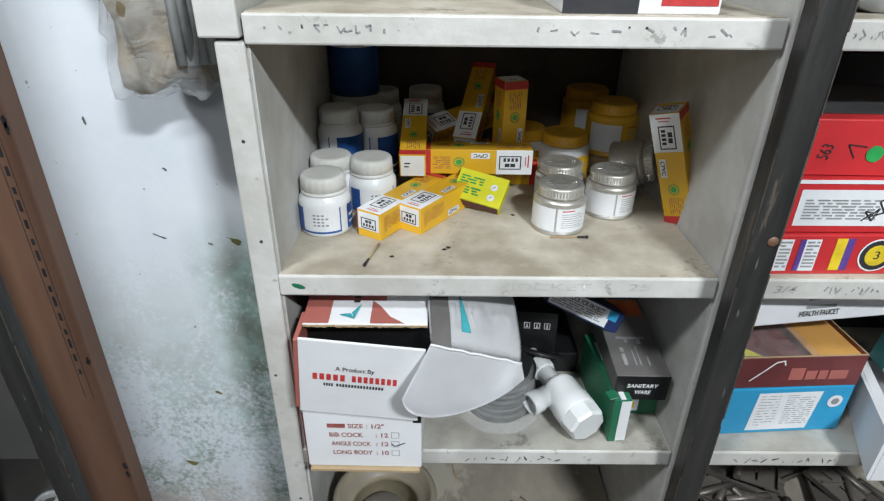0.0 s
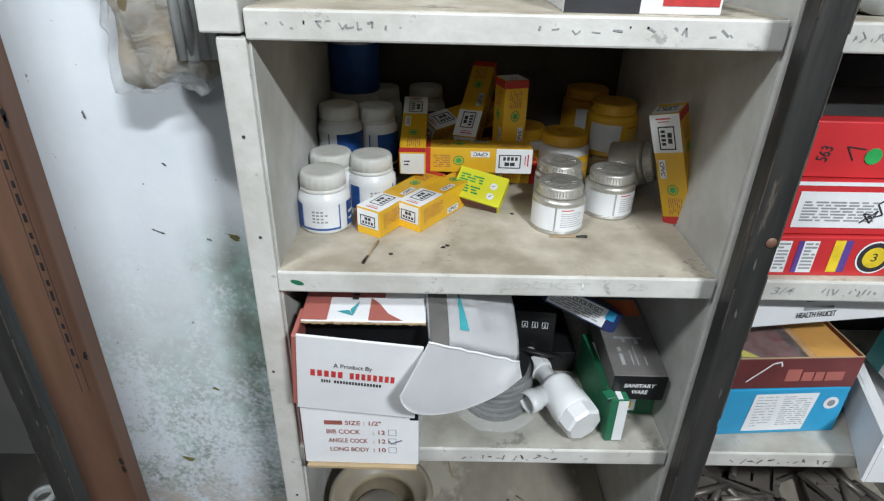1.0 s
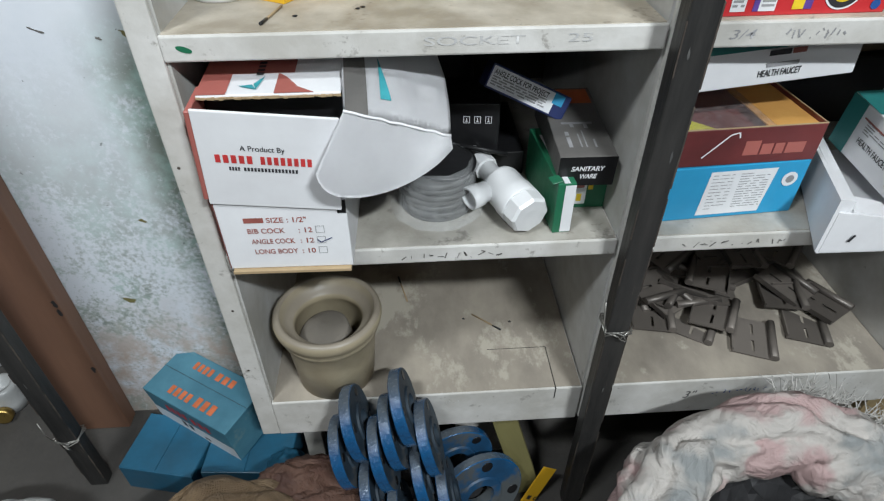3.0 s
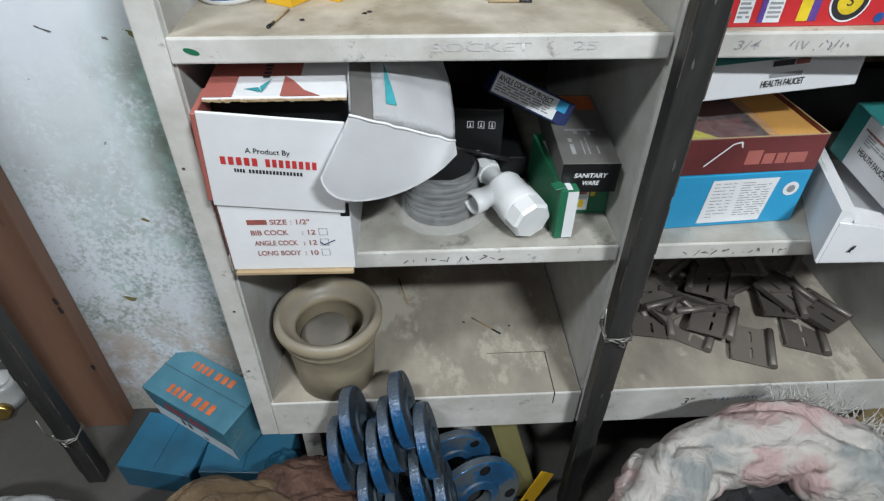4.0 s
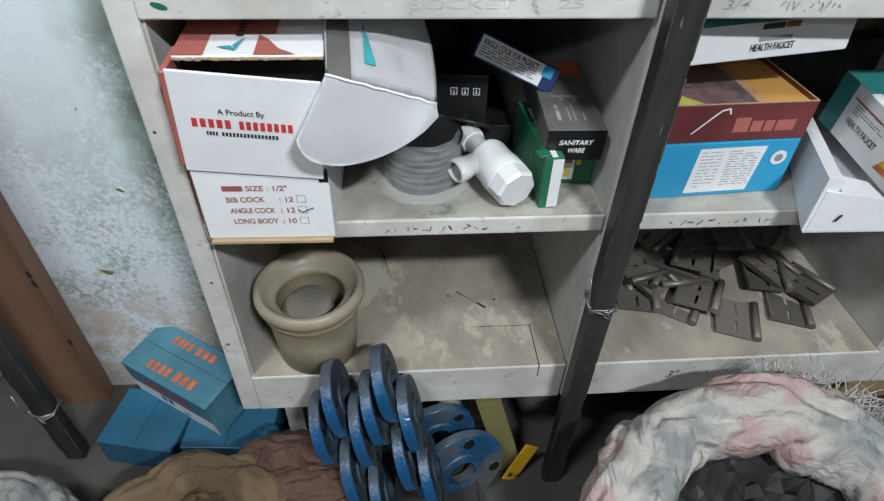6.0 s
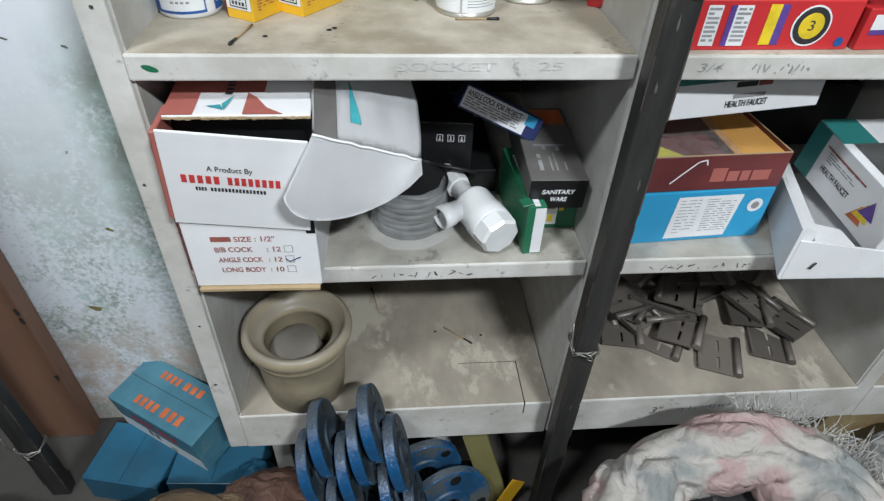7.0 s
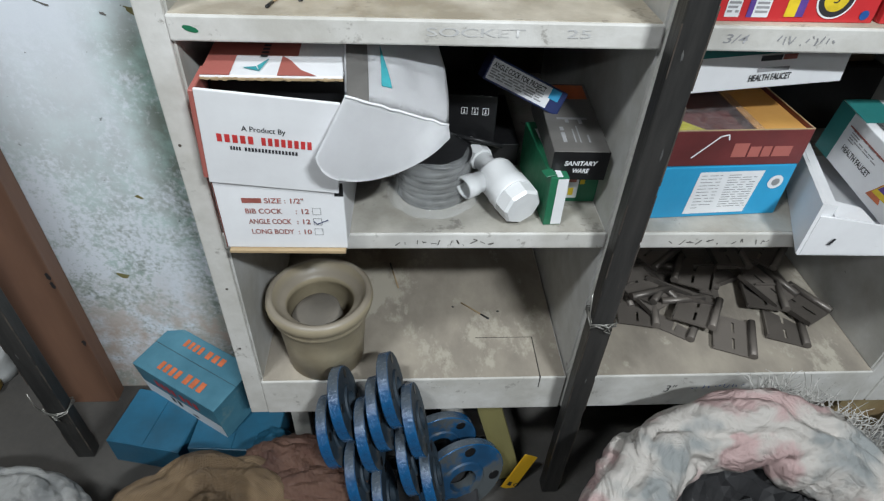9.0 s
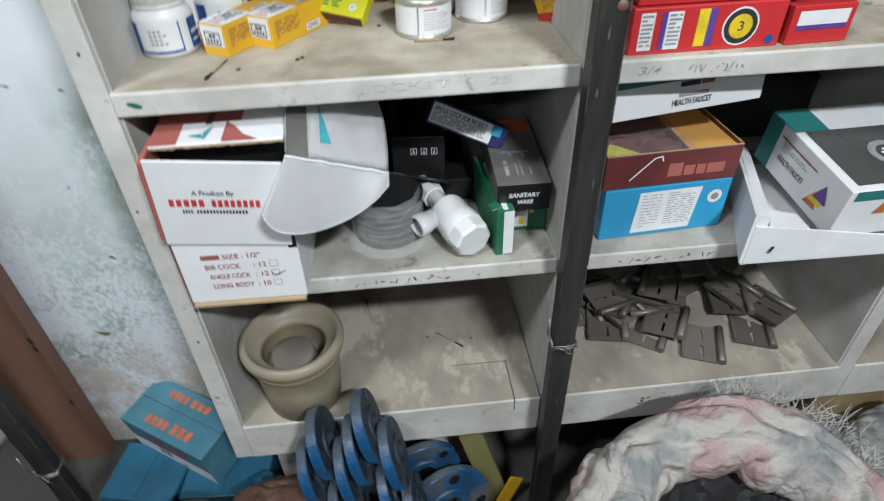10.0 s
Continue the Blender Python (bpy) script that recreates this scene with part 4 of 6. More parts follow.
rnd = random.Random(8)
for x, y, z in ((-0.020, 0.520, Z2), (-0.016, 0.524, Z2), (0.150, 0.590, Z4), (0.085, 0.600, Z4), (0.055, 0.600, Z2), (-0.070, 0.505, Z2)):
    bm = bmesh.new()
    bmesh.ops.create_icosphere(bm, subdivisions=1, radius=1.0)
    for v in bm.verts:
        v.co = Vector((v.co.x * 0.0028 * rnd.uniform(0.6, 1.2), v.co.y * 0.0020 * rnd.uniform(0.6, 1.2), v.co.z * 0.0009))
    o = tagged(part("crumb", bm, "rubber"), "tiny dark crumb of dirt on the shelf", "crumb", "crumbs on the shelves")
    o.location = (x, y, z + 0.0008)

# ---- middle shelf: cartons and fittings ----
size = (0.117, 0.24, 0.078)
c2 = carton("fittings_carton", "white fittings carton with red size list, worn edges", "carton", size, pose(-0.158, 0.449, Z3 + 0.0005, 0, 0, -1.0), "white_card")
put(c2, "left", size, [(0.0, 0.0, 1.0, 0.98)], "brick_card", "red_side")
fm = face_frame(size, "front", 0.0006)[0]
part("brand_bar", quads([(0.023, 0.0545, 0.041, 0.0600)], fm), "brown_ink", c2)
words("SIZE : 1/2\"", "brown_ink", fm, 0.0435, 0.0545, 0.0056, 0.036, c2, bold=0.015)
for i, (a, b) in enumerate((("BIB COCK", "12"), ("ANGLE COCK", "12"), ("LONG BODY", "10"))):
    y = 0.0425 - 0.0122 * i
    words(a, "brown_ink", fm, 0.0245 + 0.0012 * i, y, 0.0056, 0.034 + 0.006 * (i > 0), c2, bold=0.015)
    words(": " + b, "brown_ink", fm, 0.071, y, 0.0056, 0.0125, c2, bold=0.015)
    x = 0.0865
    part("tick_square", quads([(x, y - 0.001, x + 0.008, y - 0.0005), (x, y + 0.0065, x + 0.008, y + 0.007), (x, y - 0.001, x + 0.0005, y + 0.007), (x + 0.0075, y - 0.001, x + 0.008, y + 0.007)], fm), "grey_ink", c2)
part("tick", stroke([(0.0865, 0.034), (0.090, 0.0305), (0.1005, 0.0355)], 0.0011, face_frame(size, "front", 0.0009)[0]), "navy_card", c2, "blue pen tick")
part("black_patch", quads([(0.1085, 0.063, 0.1168, 0.0775)], fm), "black_card", c2)
bm = bmesh.new()
slab(bm, 0.002, 0.115, -0.004, 0.02, -0.0042, -0.0002, 0.0006, 1)
part("bottom_flap", bm, "kraft", c2, "bare brown bottom flap")

# the upper carton: body, printed lid, a leaning front panel and a rounded white tongue
c1 = thing("torn_carton", "torn white carton with red lettering and hanging tongue", "carton", Matrix.Identity(4))
# solid black core, its colour gives the dark gap's shade under the lid
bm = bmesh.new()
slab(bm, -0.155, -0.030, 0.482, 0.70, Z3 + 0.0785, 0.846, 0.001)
part("body", bm, "black_card", c1, "black block for the shade under the lid")
LID = pose(-0.150, 0.459, 0.8500, 4.2, 0, 0)
bm = bmesh.new()
slab(bm, 0, 0.115, 0.0, 0.24, 0.0, 0.0028, 0.0009, 1)
o = part("lid", bm, "white_card", c1)
o.matrix_local = LID
bm = bmesh.new()
rnd = random.Random(5)
for k in range(38):  # torn paper along the lid's front edge
    x = 0.0005 + 0.003 * k
    slab(bm, x, x + rnd.uniform(0.0025, 0.0040), rnd.uniform(-0.0016, -0.0004), 0.001, rnd.uniform(-0.0012, -0.0003), rnd.uniform(0.0006, 0.0014))
o = part("torn_edge", bm, "kraft", c1, "torn brown card edge")
o.matrix_local = LID
fm = LID @ Matrix.Translation((0, 0, 0.0034))
part("red_field", quads([(0.0, 0.0, 0.024, 0.2), (0.024, 0.034, 0.075, 0.2)], fm), "brick_card", c1, "brick red printed corner")
bm = bmesh.new()
bm.faces.new([bm.verts.new(fm @ Vector(p)) for p in ((0.062, 0.0, 0), (0.094, 0.0, 0), (0.080, 0.010, 0), (0.070, 0.026, 0), (0.062, 0.034, 0))])
part("red_field", bm, "brick_card", c1)


def emblem(m, parent):
    bm = bmesh.new()
    for tri in (((0.0, 0.010), (0.015, 0.004), (0.011, 0.012)), ((0.015, 0.004), (0.020, 0.026), (0.012, 0.013))):
        bm.faces.new([bm.verts.new(m @ Vector((a, b, 0))) for a, b in tri])
    part("emblem", bm, "teal_ink", parent, "teal triangular emblem")
    part("brand_shape", quads(letters(0.028, 0.060, 0.006, 0.012, 5), m @ pose(0.024, 0, 0, 0, 0, 90)), "ink", parent)


emblem(LID @ Matrix.Translation((0.032, 0.002, 0.0040)), c1)
# front panel, leaning out at the top
pm = pose(-0.1585, 0.446, Z3 + 0.0825, 5, 0, -1.5) @ pose(0, 0, 0, 0, 5.4, 0)
bm = bmesh.new()
slab(bm, 0.0, 0.1145, 0.0, 0.0028, -0.004, 0.0905, 0.001, 2)
fp = part("front_panel", bm, "white_card", c1, "white front panel with red and black lettering")
fp.matrix_local = pm
fm = pose(0, -0.0004, 0, 90)
words("A Product By", "ink", fm, 0.034, 0.0555, 0.0050, 0.036, fp, bold=0.012)
part("brand_shape", quads(letters(0.0130, 0.0450, 0.0425, 0.0505, 5) + letters(0.0495, 0.0930, 0.0425, 0.0505, 8), fm), "red_ink", fp, "red lettering reduced to plain blocks")
part("address_shape", quads(letters(0.023, 0.0325, 0.0350, 0.0388, 4) + letters(0.0350, 0.0800, 0.0350, 0.0388, 16), fm), "ink", fp)
bm = bmesh.new()
slab(bm, -0.0045, 0.0, 0.001, 0.040, 0.000, 0.088, 0.0008, 1)
fl = part("side_flap", bm, "brick_card", c1, "red side flap")
fl.matrix_local = pm


def fold_sheet(point, n=30, k=18, thick=0.0011):
    """A bowed card sheet from a function of two numbers between 0 and 1."""
    bm = bmesh.new()
    g = [[bm.verts.new(point(i / n, j / k)) for j in range(k + 1)] for i in range(n + 1)]
    for i in range(n):
        for j in range(k):
            f = bm.faces.new((g[i][j], g[i + 1][j], g[i + 1][j + 1], g[i][j + 1]))
            f.smooth = True
    if thick:
        bmesh.ops.solidify(bm, geom=bm.faces[:], thickness=thick)
    return bm


FOLD_A, FOLD_B = Vector((-0.032, 0.435, 0.848)), Vector((0.053, 0.452, 0.814))


def tongue_point(u, v):
    long = 0.071 * (1 - u ** 2.4) ** 0.62 * (1 - 0.30 * (1 - u) ** 7)
    p = FOLD_A.lerp(FOLD_B, u) + Vector((-0.50, 0, -0.86)) * long * v
    p.y -= 0.005 * math.sin(math.pi * (0.05 + 0.9 * u)) * math.sin(math.pi * 0.85 * v) + 0.022 * v
    return p


def shoulder_point(u, v):
    p = FOLD_A.lerp(FOLD_B, u) + Vector((-0.010 * v - 0.016 * u * v * v, 0.145 * v, 0.020 * v + 0.030 * u * v))
    rise = 1 - math.exp(-5 * v)
    p.z += 0.016 * math.sin(math.pi * (0.10 + 0.80 * u)) * rise + 0.005 * rise * noise.noise(Vector((u * 5, v * 5, 2)))
    p.x += 0.006 * math.sin(math.pi * v) * u
    p.z = min(p.z, 0.8725)
    return p


part("tongue", fold_sheet(tongue_point), "white_card", c1, "rounded bowed white tongue")
bm = bmesh.new()
tube(bm, [FOLD_A.lerp(FOLD_B, u / 12) + Vector((0, -0.0006 + 0.0008 * math.sin(u * 2.1), 0.0004 * math.sin(u * 3.3))) for u in range(13)], 0.0013, 6)
part("fold_crease", bm, "white_card", c1, smooth=True)
part("shoulder", fold_sheet(shoulder_point), "white_card", c1, "creased white carton shoulder")
part("dark_stripe", fold_sheet(lambda u, v: shoulder_point(0.02 + 0.20 * u, v) + Vector((0, -0.0004, 0.0012)), 8, 14, 0), "grey_card", c1, "dark grey stripe")
part("emblem", fold_sheet(lambda u, v: shoulder_point(0.34 + 0.10 * u * (1 - v), 0.10 + 0.32 * v) + Vector((0, -0.0004, 0.0012)), 6, 6, 0), "teal_ink", c1, "teal triangular emblem")
for q in range(4):
    part("brand_shape", fold_sheet(lambda u, v: shoulder_point(0.36 + 0.06 * u, 0.48 + 0.11 * q + 0.07 * v) + Vector((0, -0.0004, 0.0012)), 3, 3, 0), "ink", c1)
# another black block for the shade beneath the shoulder
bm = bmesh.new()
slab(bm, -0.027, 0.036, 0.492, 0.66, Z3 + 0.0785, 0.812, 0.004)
part("inner_shade", bm, "black_card", c1, "black block for the shade under the shoulder")

# stack of grey discs in film
ds = thing("disc_stack", "stack of grey rubber discs wrapped in clear film", "gasket stack", pose(0.046, 0.546, Z3))
for i in range(7):
    bm = bmesh.new()
    r = 0.0385 + 0.0015 * math.sin(i * 2.3)
    lathe(bm, [(r - 0.002, 0), (r, 0.001), (r, 0.0055), (r - 0.002, 0.0065)], 36, pose(0.0016 * math.sin(i * 1.7), 0.0016 * math.cos(i * 2.1), 0.0005 + i * 0.0068))
    part("disc", bm, "disc_grey", ds)
bm = bmesh.new()
lathe(bm, [(0.034, 0), (0.036, 0.001), (0.036, 0.0035), (0.030, 0.0042), (0.012, 0.0036)], 36, pose(0.006, 0.004, 0.050, 4, 3, 0))
part("top_disc", bm, "rubber", ds, "shiny black top disc")
bm = bmesh.new()
lathe(bm, [(0.052, 0.0006), (0.047, 0.006), (0.0425, 0.014), (0.0408, 0.03), (0.0405, 0.046), (0.036, 0.058)], 60, cap=False)
for v in bm.verts:
    a = math.atan2(v.co.y, v.co.x)
    f = 1 + 0.05 * noise_at((math.cos(a), math.sin(a), v.co.z * 30), 2.6, 7) + 0.02 * math.sin(a * 9 + v.co.z * 120)
    v.co.x, v.co.y = v.co.x * f, v.co.y * f
ob = part("film_wrap", bm, "film", ds, "creased clear film", smooth=True)
ob.visible_shadow = False


def bottle_trap():
    """White plastic trap lying on the shelf: cup with a hexagonal end, neck with nut, and a side branch."""
    a = Vector((0.137, 0.482, Z3 + 0.0240))
    b = Vector((0.090, 0.585, Z3 + 0.036))
    d = (b - a).normalized()
    q = d.to_track_quat("Z", "Y").to_matrix().to_4x4()
    t = thing("bottle_trap", "white plastic bottle trap lying on the shelf", "pipe fitting", Matrix.Translation(a) @ q @ Matrix.Diagonal((0.80, 0.80, 0.98, 1)))
    bm = bmesh.new()
    lathe(bm, [(0.0278, 0.018), (0.0285, 0.020), (0.0285, 0.034), (0.0272, 0.036), (0.0272, 0.058), (0.025, 0.063), (0.016, 0.068), (0.0135, 0.070), (0.0135, 0.092), (0.012, 0.093)], 40)
    part("cup", bm, "white_plastic", t)
    bm = bmesh.new()
    lathe(bm, [(0.012, -0.0005), (0.0245, 0), (0.0275, 0.003), (0.0285, 0.017), (0.0270, 0.0185)], 8)
    for f in bm.faces:
        f.smooth = False
    part("end_nut", bm, "white_plastic", t, "faceted end cap")
    bm = bmesh.new()
    lathe(bm, [(0.014, 0.088), (0.0175, 0.0885), (0.0175, 0.104), (0.015, 0.106), (0.012, 0.106)], 8)
    for f in bm.faces:
        f.smooth = False
    part("neck_nut", bm, "white_plastic", t, "faceted neck nut")
    bm = bmesh.new()
    lathe(bm, [(0.010, 0.104), (0.0105, 0.105), (0.0105, 0.113), (0.0118, 0.114), (0.0118, 0.122), (0.009, 0.1225), (0.008, 0.110)], 24)
    part("outlet", bm, "white_plastic", t)
    side = (q.inverted().to_3x3() @ Vector((-0.95, -0.10, 0.05))).normalized()
    side.z = -0.12
    o = Vector((0, 0, 0.058))
    bm = bmesh.new()
    mm = Matrix.Translation(o + side * 0.018) @ side.to_track_quat("Z", "Y").to_matrix().to_4x4()
    lathe(bm, [(0.0125, 0), (0.0125, 0.020), (0.0142, 0.021), (0.0142, 0.038), (0.0130, 0.0385), (0.0112, 0.038), (0.0112, 0.022), (0.002, 0.022)], 30, mm)
    part("branch", bm, "white_plastic", t, "open side branch")


bottle_trap()

# green cartons, grey carton, blue printed carton
size = (0.019, 0.115, 0.060)
g = carton("green_carton", "slim green and white carton with torn open end", "carton", size, pose(0.161, 0.484, Z3, 0, 0, 4), "green_card")
put(g, "front", size, [(0.40, 0.03, 0.98, 0.97)], "label", "white_end")
put(g, "top", size, [(0.35, 0.0, 0.65, 0.85)], "label", "white_stripe")
bm = bmesh.new()
slab(bm, 0.0, 0.011, -0.0008, 0.012, 0.0622, 0.0632, 0.0004, 1)
o = part("torn_flap", bm, "green_card", g, "torn green flap")
o.matrix_local = pose(0.003, 0.002, -0.0015, 0, -8, 8)
size = (0.046, 0.14, 0.048)
g2 = carton("green_carton", "green carton with white panel under a grey one", "carton", size, pose(0.181, 0.527, Z3), "green_card")
put(g2, "front", size, [(0.04, 0.12, 0.52, 0.9)], "label", "white_panel")
put(g2, "front", size, [(0.12, 0.55, 0.46, 0.9)], "brick_card", "brown_picture", lift=0.0007)
put(g2, "front", size, [(0.55, 0.5, 0.66, 0.9), (0.30, 0.2, 0.42, 0.4)], "yellow_ink", "yellow_mark", lift=0.0008)
size = (0.057, 0.135, 0.034)
mg = carton("sanitary_carton", "dark grey sanitary ware carton with red corner", "carton", size, pose(0.1625, 0.498, Z3 + 0.0492, 4, 0, -1), "grey_card")
put(mg, "front", size, [(0.0, 0.0, 1.0, 1.0)], "black_card", "black_end", lift=0.0003)
fm = face_frame(size, "front", 0.0007)[0]
words("SANITARY", "label", fm, 0.0125, 0.0180, 0.0052, 0.0335, mg, shear=0.15, bold=0.03)
words("WARE", "label", fm, 0.022, 0.0090, 0.0052, 0.017, mg, shear=0.15, bold=0.03)
fm = face_frame(size, "top", 0.0006)[0]
part("red_corner", quads([(0.002, 0.100, 0.053, 0.1300)], fm), "orange_ink", mg, "faded red chevron")
part("white_mark", quads([(0.012, 0.016, 0.016, 0.034), (0.012, 0.037, 0.016, 0.044), (0.012, 0.058, 0.044, 0.062), (0.020, 0.052, 0.024, 0.060), (0.034, 0.050, 0.038, 0.060), (0.024, 0.016, 0.0255, 0.040), (0.029, 0.016, 0.0305, 0.046), (0.038, 0.016, 0.0400, 0.030)], fm), "grey_ink", mg)
size = (0.090, 0.045, 0.026)
an = carton("angle_valve_carton", "dark blue carton with white label, tilted on top", "carton", size, pose(0.096, 0.575, 0.801, 0, 24, -8) @ pose(0, 0, 0, -20, 0, 0), "navy_card")
put(an, "front", size, [(0.02, 0.08, 0.82, 0.92)], "label", "label")
fm = face_frame(size, "front", 0.0008)[0]
words("ANGLE COCK FOR PROJECT", "ink", fm, 0.004, 0.0160, 0.0055, 0.062, an, bold=0.02)
part("small_print", quads(text_lines(0.004, 0.004, 0.066, 0.0145, 4, 9), fm), "grey_ink", an)
part("cyan_patch", quads([(0.0715, 0.013, 0.083, 0.024)], fm), "cyan_card", an)
size = (0.062, 0.09, 0.062)
bk = carton("black_carton", "black carton with white handling symbols", "carton", size, pose(0.056, 0.596, Z3 + 0.030, -6, 0, -6), "black_card")
fm = face_frame(size, "front", 0.0006)[0]
for k in range(3):
    x = 0.022 + 0.012 * k
    part("handling_symbol", quads([(x, 0.040, x + 0.007, 0.0406), (x, 0.0474, x + 0.007, 0.048), (x, 0.040, x + 0.0006, 0.048), (x + 0.0064, 0.040, x + 0.007, 0.048), (x + 0.0022, 0.0415, x + 0.0048, 0.0425), (x + 0.003, 0.0425, x + 0.004, 0.0462)], fm), "label", bk)
size = (0.12, 0.13, 0.03)
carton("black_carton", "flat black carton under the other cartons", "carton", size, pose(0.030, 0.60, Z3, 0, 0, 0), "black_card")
bm = bmesh.new()
lathe(bm, [(0.008, 0), (0.033, 0), (0.034, 0.002), (0.033, 0.004), (0.008, 0.004), (0.008, 0)], 36, pose(0.095, 0.590, Z3 + 0.038, -30, 14, 0), cap=False)
tagged(part("rubber_gasket", bm, "rubber"), "black rubber gasket leaning on the cartons", "gasket")
bm = bmesh.new()
lathe(bm, [(0.040, 0), (0.040, 0.02), (0.036, 0.11), (0.030, 0.115)], 36, pose(0.070, 0.765, Z3))
tagged(part("black_pot", bm, "rubber"), "black plastic pot at the shelf's rear", "pot")

# ---- lower shelf ----
pot = thing("pipe_socket", "dusty cream plastic pipe socket standing open end up", "pipe fitting", pose(-0.090, 0.520, Z4))
bm = bmesh.new()
lathe(bm, [(0.046, 0), (0.049, 0.001), (0.0530, 0.050), (0.0555, 0.080), (0.0572, 0.083), (0.0598, 0.085), (0.0604, 0.090), (0.0596, 0.0945), (0.0622, 0.0965), (0.0648, 0.100), (0.0658, 0.106), (0.0646, 0.1115), (0.0612, 0.1145),
           (0.0575, 0.1145), (0.0560, 0.1125), (0.0535, 0.1070), (0.0470, 0.1010), (0.0432, 0.0990), (0.0412, 0.0965), (0.0405, 0.0900), (0.0425, 0.0880), (0.041, 0.050), (0.039, 0.012), (0.010, 0.012)], 64)
for v in bm.verts:
    v.co.x *= 1 + 0.012 * noise_at(v.co, 18, 4)
part("socket", bm, "clay", pot)
bm = bmesh.new()
lathe(bm, [(0.030, -0.05), (0.0318, -0.004), (0.0318, 0.001), (0.0305, 0.003), (0.022, 0.0036), (0.008, 0.0050)], 40, pose(-0.0078, 0.001, 0.073, 6, -12, 0))
part("inner_plug", bm, "dust", pot, "dusty inner plug")


def bracket(m, group="steel brackets"):
    """Folded steel bracket: a flat slotted plate with one rolled edge."""
    t = thing("steel_bracket", "dusty dark steel bracket with slots and rolled edge", "bracket", m, group)
    bm = bmesh.new()
    slab(bm, 0, 0.020, 0, 0.048, 0, 0.0016)
    slab(bm, 0.023, 0.040, 0, 0.048, 0, 0.0016)
    slab(bm, 0.020, 0.023, 0, 0.006, 0, 0.0016)
    slab(bm, 0.020, 0.023, 0.020, 0.028, 0, 0.0016)
    slab(bm, 0.020, 0.023, 0.042, 0.048, 0, 0.0016)
    part("plate", bm, "bracket", t)
    bm = bmesh.new()
    tube(bm, [(0.0415, 0, 0.004), (0.0415, 0.048, 0.004)], 0.0046, 10)
    part("rolled_edge", bm, "bracket", t)
    bm = bmesh.new()
    slab(bm, -0.0016, 0, 0, 0.048, 0, 0.007)
    part("lip", bm, "bracket", t)
    return t


br = bracket(pose(0.444, 0.513, Z4 + 0.002, 0, 0, -22))
br.scale = (1.25, 1.45, 1.1)
rnd = random.Random(11)
SPOTS = [(0.322, 0.560, 0.004, -14), (0.372, 0.572, 0.010, 28), (0.400, 0.560, 0.012, -32), (0.372, 0.556, 0.002, -34), (0.530, 0.530, 0.003, -20), (0.598, 0.545, 0.010, 29),
         (0.612, 0.625, 0.010, 96), (0.300, 0.590, 0.004, 4), (0.335, 0.615, 0.014, -38), (0.440, 0.600, 0.016, 62), (0.520, 0.580, 0.014, -15),
         (0.480, 0.580, 0.010, 70), (0.300, 0.620, 0.016, 8), (0.560, 0.575, 0.016, 30)]
for k in range(30):
    SPOTS.append((rnd.uniform(0.30, 0.60), rnd.uniform(0.635, 0.77), 0.004 + 0.0034 * (k // 3), rnd.uniform(0, 360)))
for x, y, z, a in SPOTS:
    copy_thing(br, pose(x, y, Z4 + z, rnd.uniform(-8, 8), rnd.uniform(-8, 8), a))

# ---- second bay ----
size = (0.138, 0.15, 0.040)
r3 = carton("red_carton", "red carton with white labels and round yellow guarantee seal", "carton", size, pose(0.270, 0.479, Z2, 0, 0, 1), "red_card", group="stacked red cartons")
put(r3, "front", size, [(0.05, 0.1, 0.14, 0.9), (0.22, 0.1, 0.32, 0.9)], "label", "label")
put(r3, "front", size, [(0.185, 0.1, 0.22, 0.9)], "purple_ink", "purple_stripe")
put(r3, "front", size, [(0.42, 0.12, 0.49, 0.92)], "yellow_ink", "yellow_plate")
put(r3, "front", size, [(0.49, 0.12, 0.54, 0.92)], "purple_ink", "purple_plate")
fm, w, h = face_frame(size, "front", 0.0007)
part("small_print", quads(text_lines(0.008, 0.006, 0.018, 0.034, 8, 2) + text_lines(0.032, 0.006, 0.043, 0.034, 8, 4), fm), "grey_ink", r3)
part("seal_ring", disc(0.098, 0.020, 0.0165, fm), "label", r3, "round white and yellow seal")
part("seal_ring", disc(0.098, 0.020, 0.0150, face_frame(size, "front", 0.0009)[0], 0.0100), "ink", r3)
part("seal_core", disc(0.098, 0.020, 0.0105, face_frame(size, "front", 0.0011)[0]), "yellow_ink", r3)
words("3", "ink", face_frame(size, "front", 0.0013)[0], 0.0955, 0.0165, 0.008, 0.005, r3)
part("blue_seal", disc(0.128, 0.007, 0.004, fm), "blue_ink", r3)
size = (0.15, 0.15, 0.050)
r2 = carton("red_carton", "red carton with white address label and ink scribble", "carton", size, pose(0.274, 0.483, Z2 + 0.0408, 0, 0, 0.5), "red_card", group="stacked red cartons")
put(r2, "front", size, [(0.07, 0.14, 0.85, 0.82)], "label", "label")
put(r2, "front", size, [(0.0, 0.93, 1.0, 1.0)], "label", "white_edge")
fm = face_frame(size, "front", 0.0008)[0]
part("small_print", quads(text_lines(0.016, 0.012, 0.082, 0.032, 7, 8), fm), "grey_ink", r2)
part("scribble", stroke([(0.070, 0.012), (0.078, 0.020), (0.071, 0.021), (0.079, 0.012), (0.083, 0.024), (0.076, 0.016), (0.088, 0.020), (0.081, 0.030), (0.086, 0.034)], 0.0016, fm), "ink", r2)
size = (0.15, 0.13, 0.049)
r1 = carton("red_carton", "red carton with green dot sticker and handwriting", "carton", size, pose(0.280, 0.492, Z2 + 0.0915, 0, 0, -1), "red_card", group="stacked red cartons")
put(r1, "front", size, [(0.50, 0.1, 0.98, 0.9)], "label", "label")
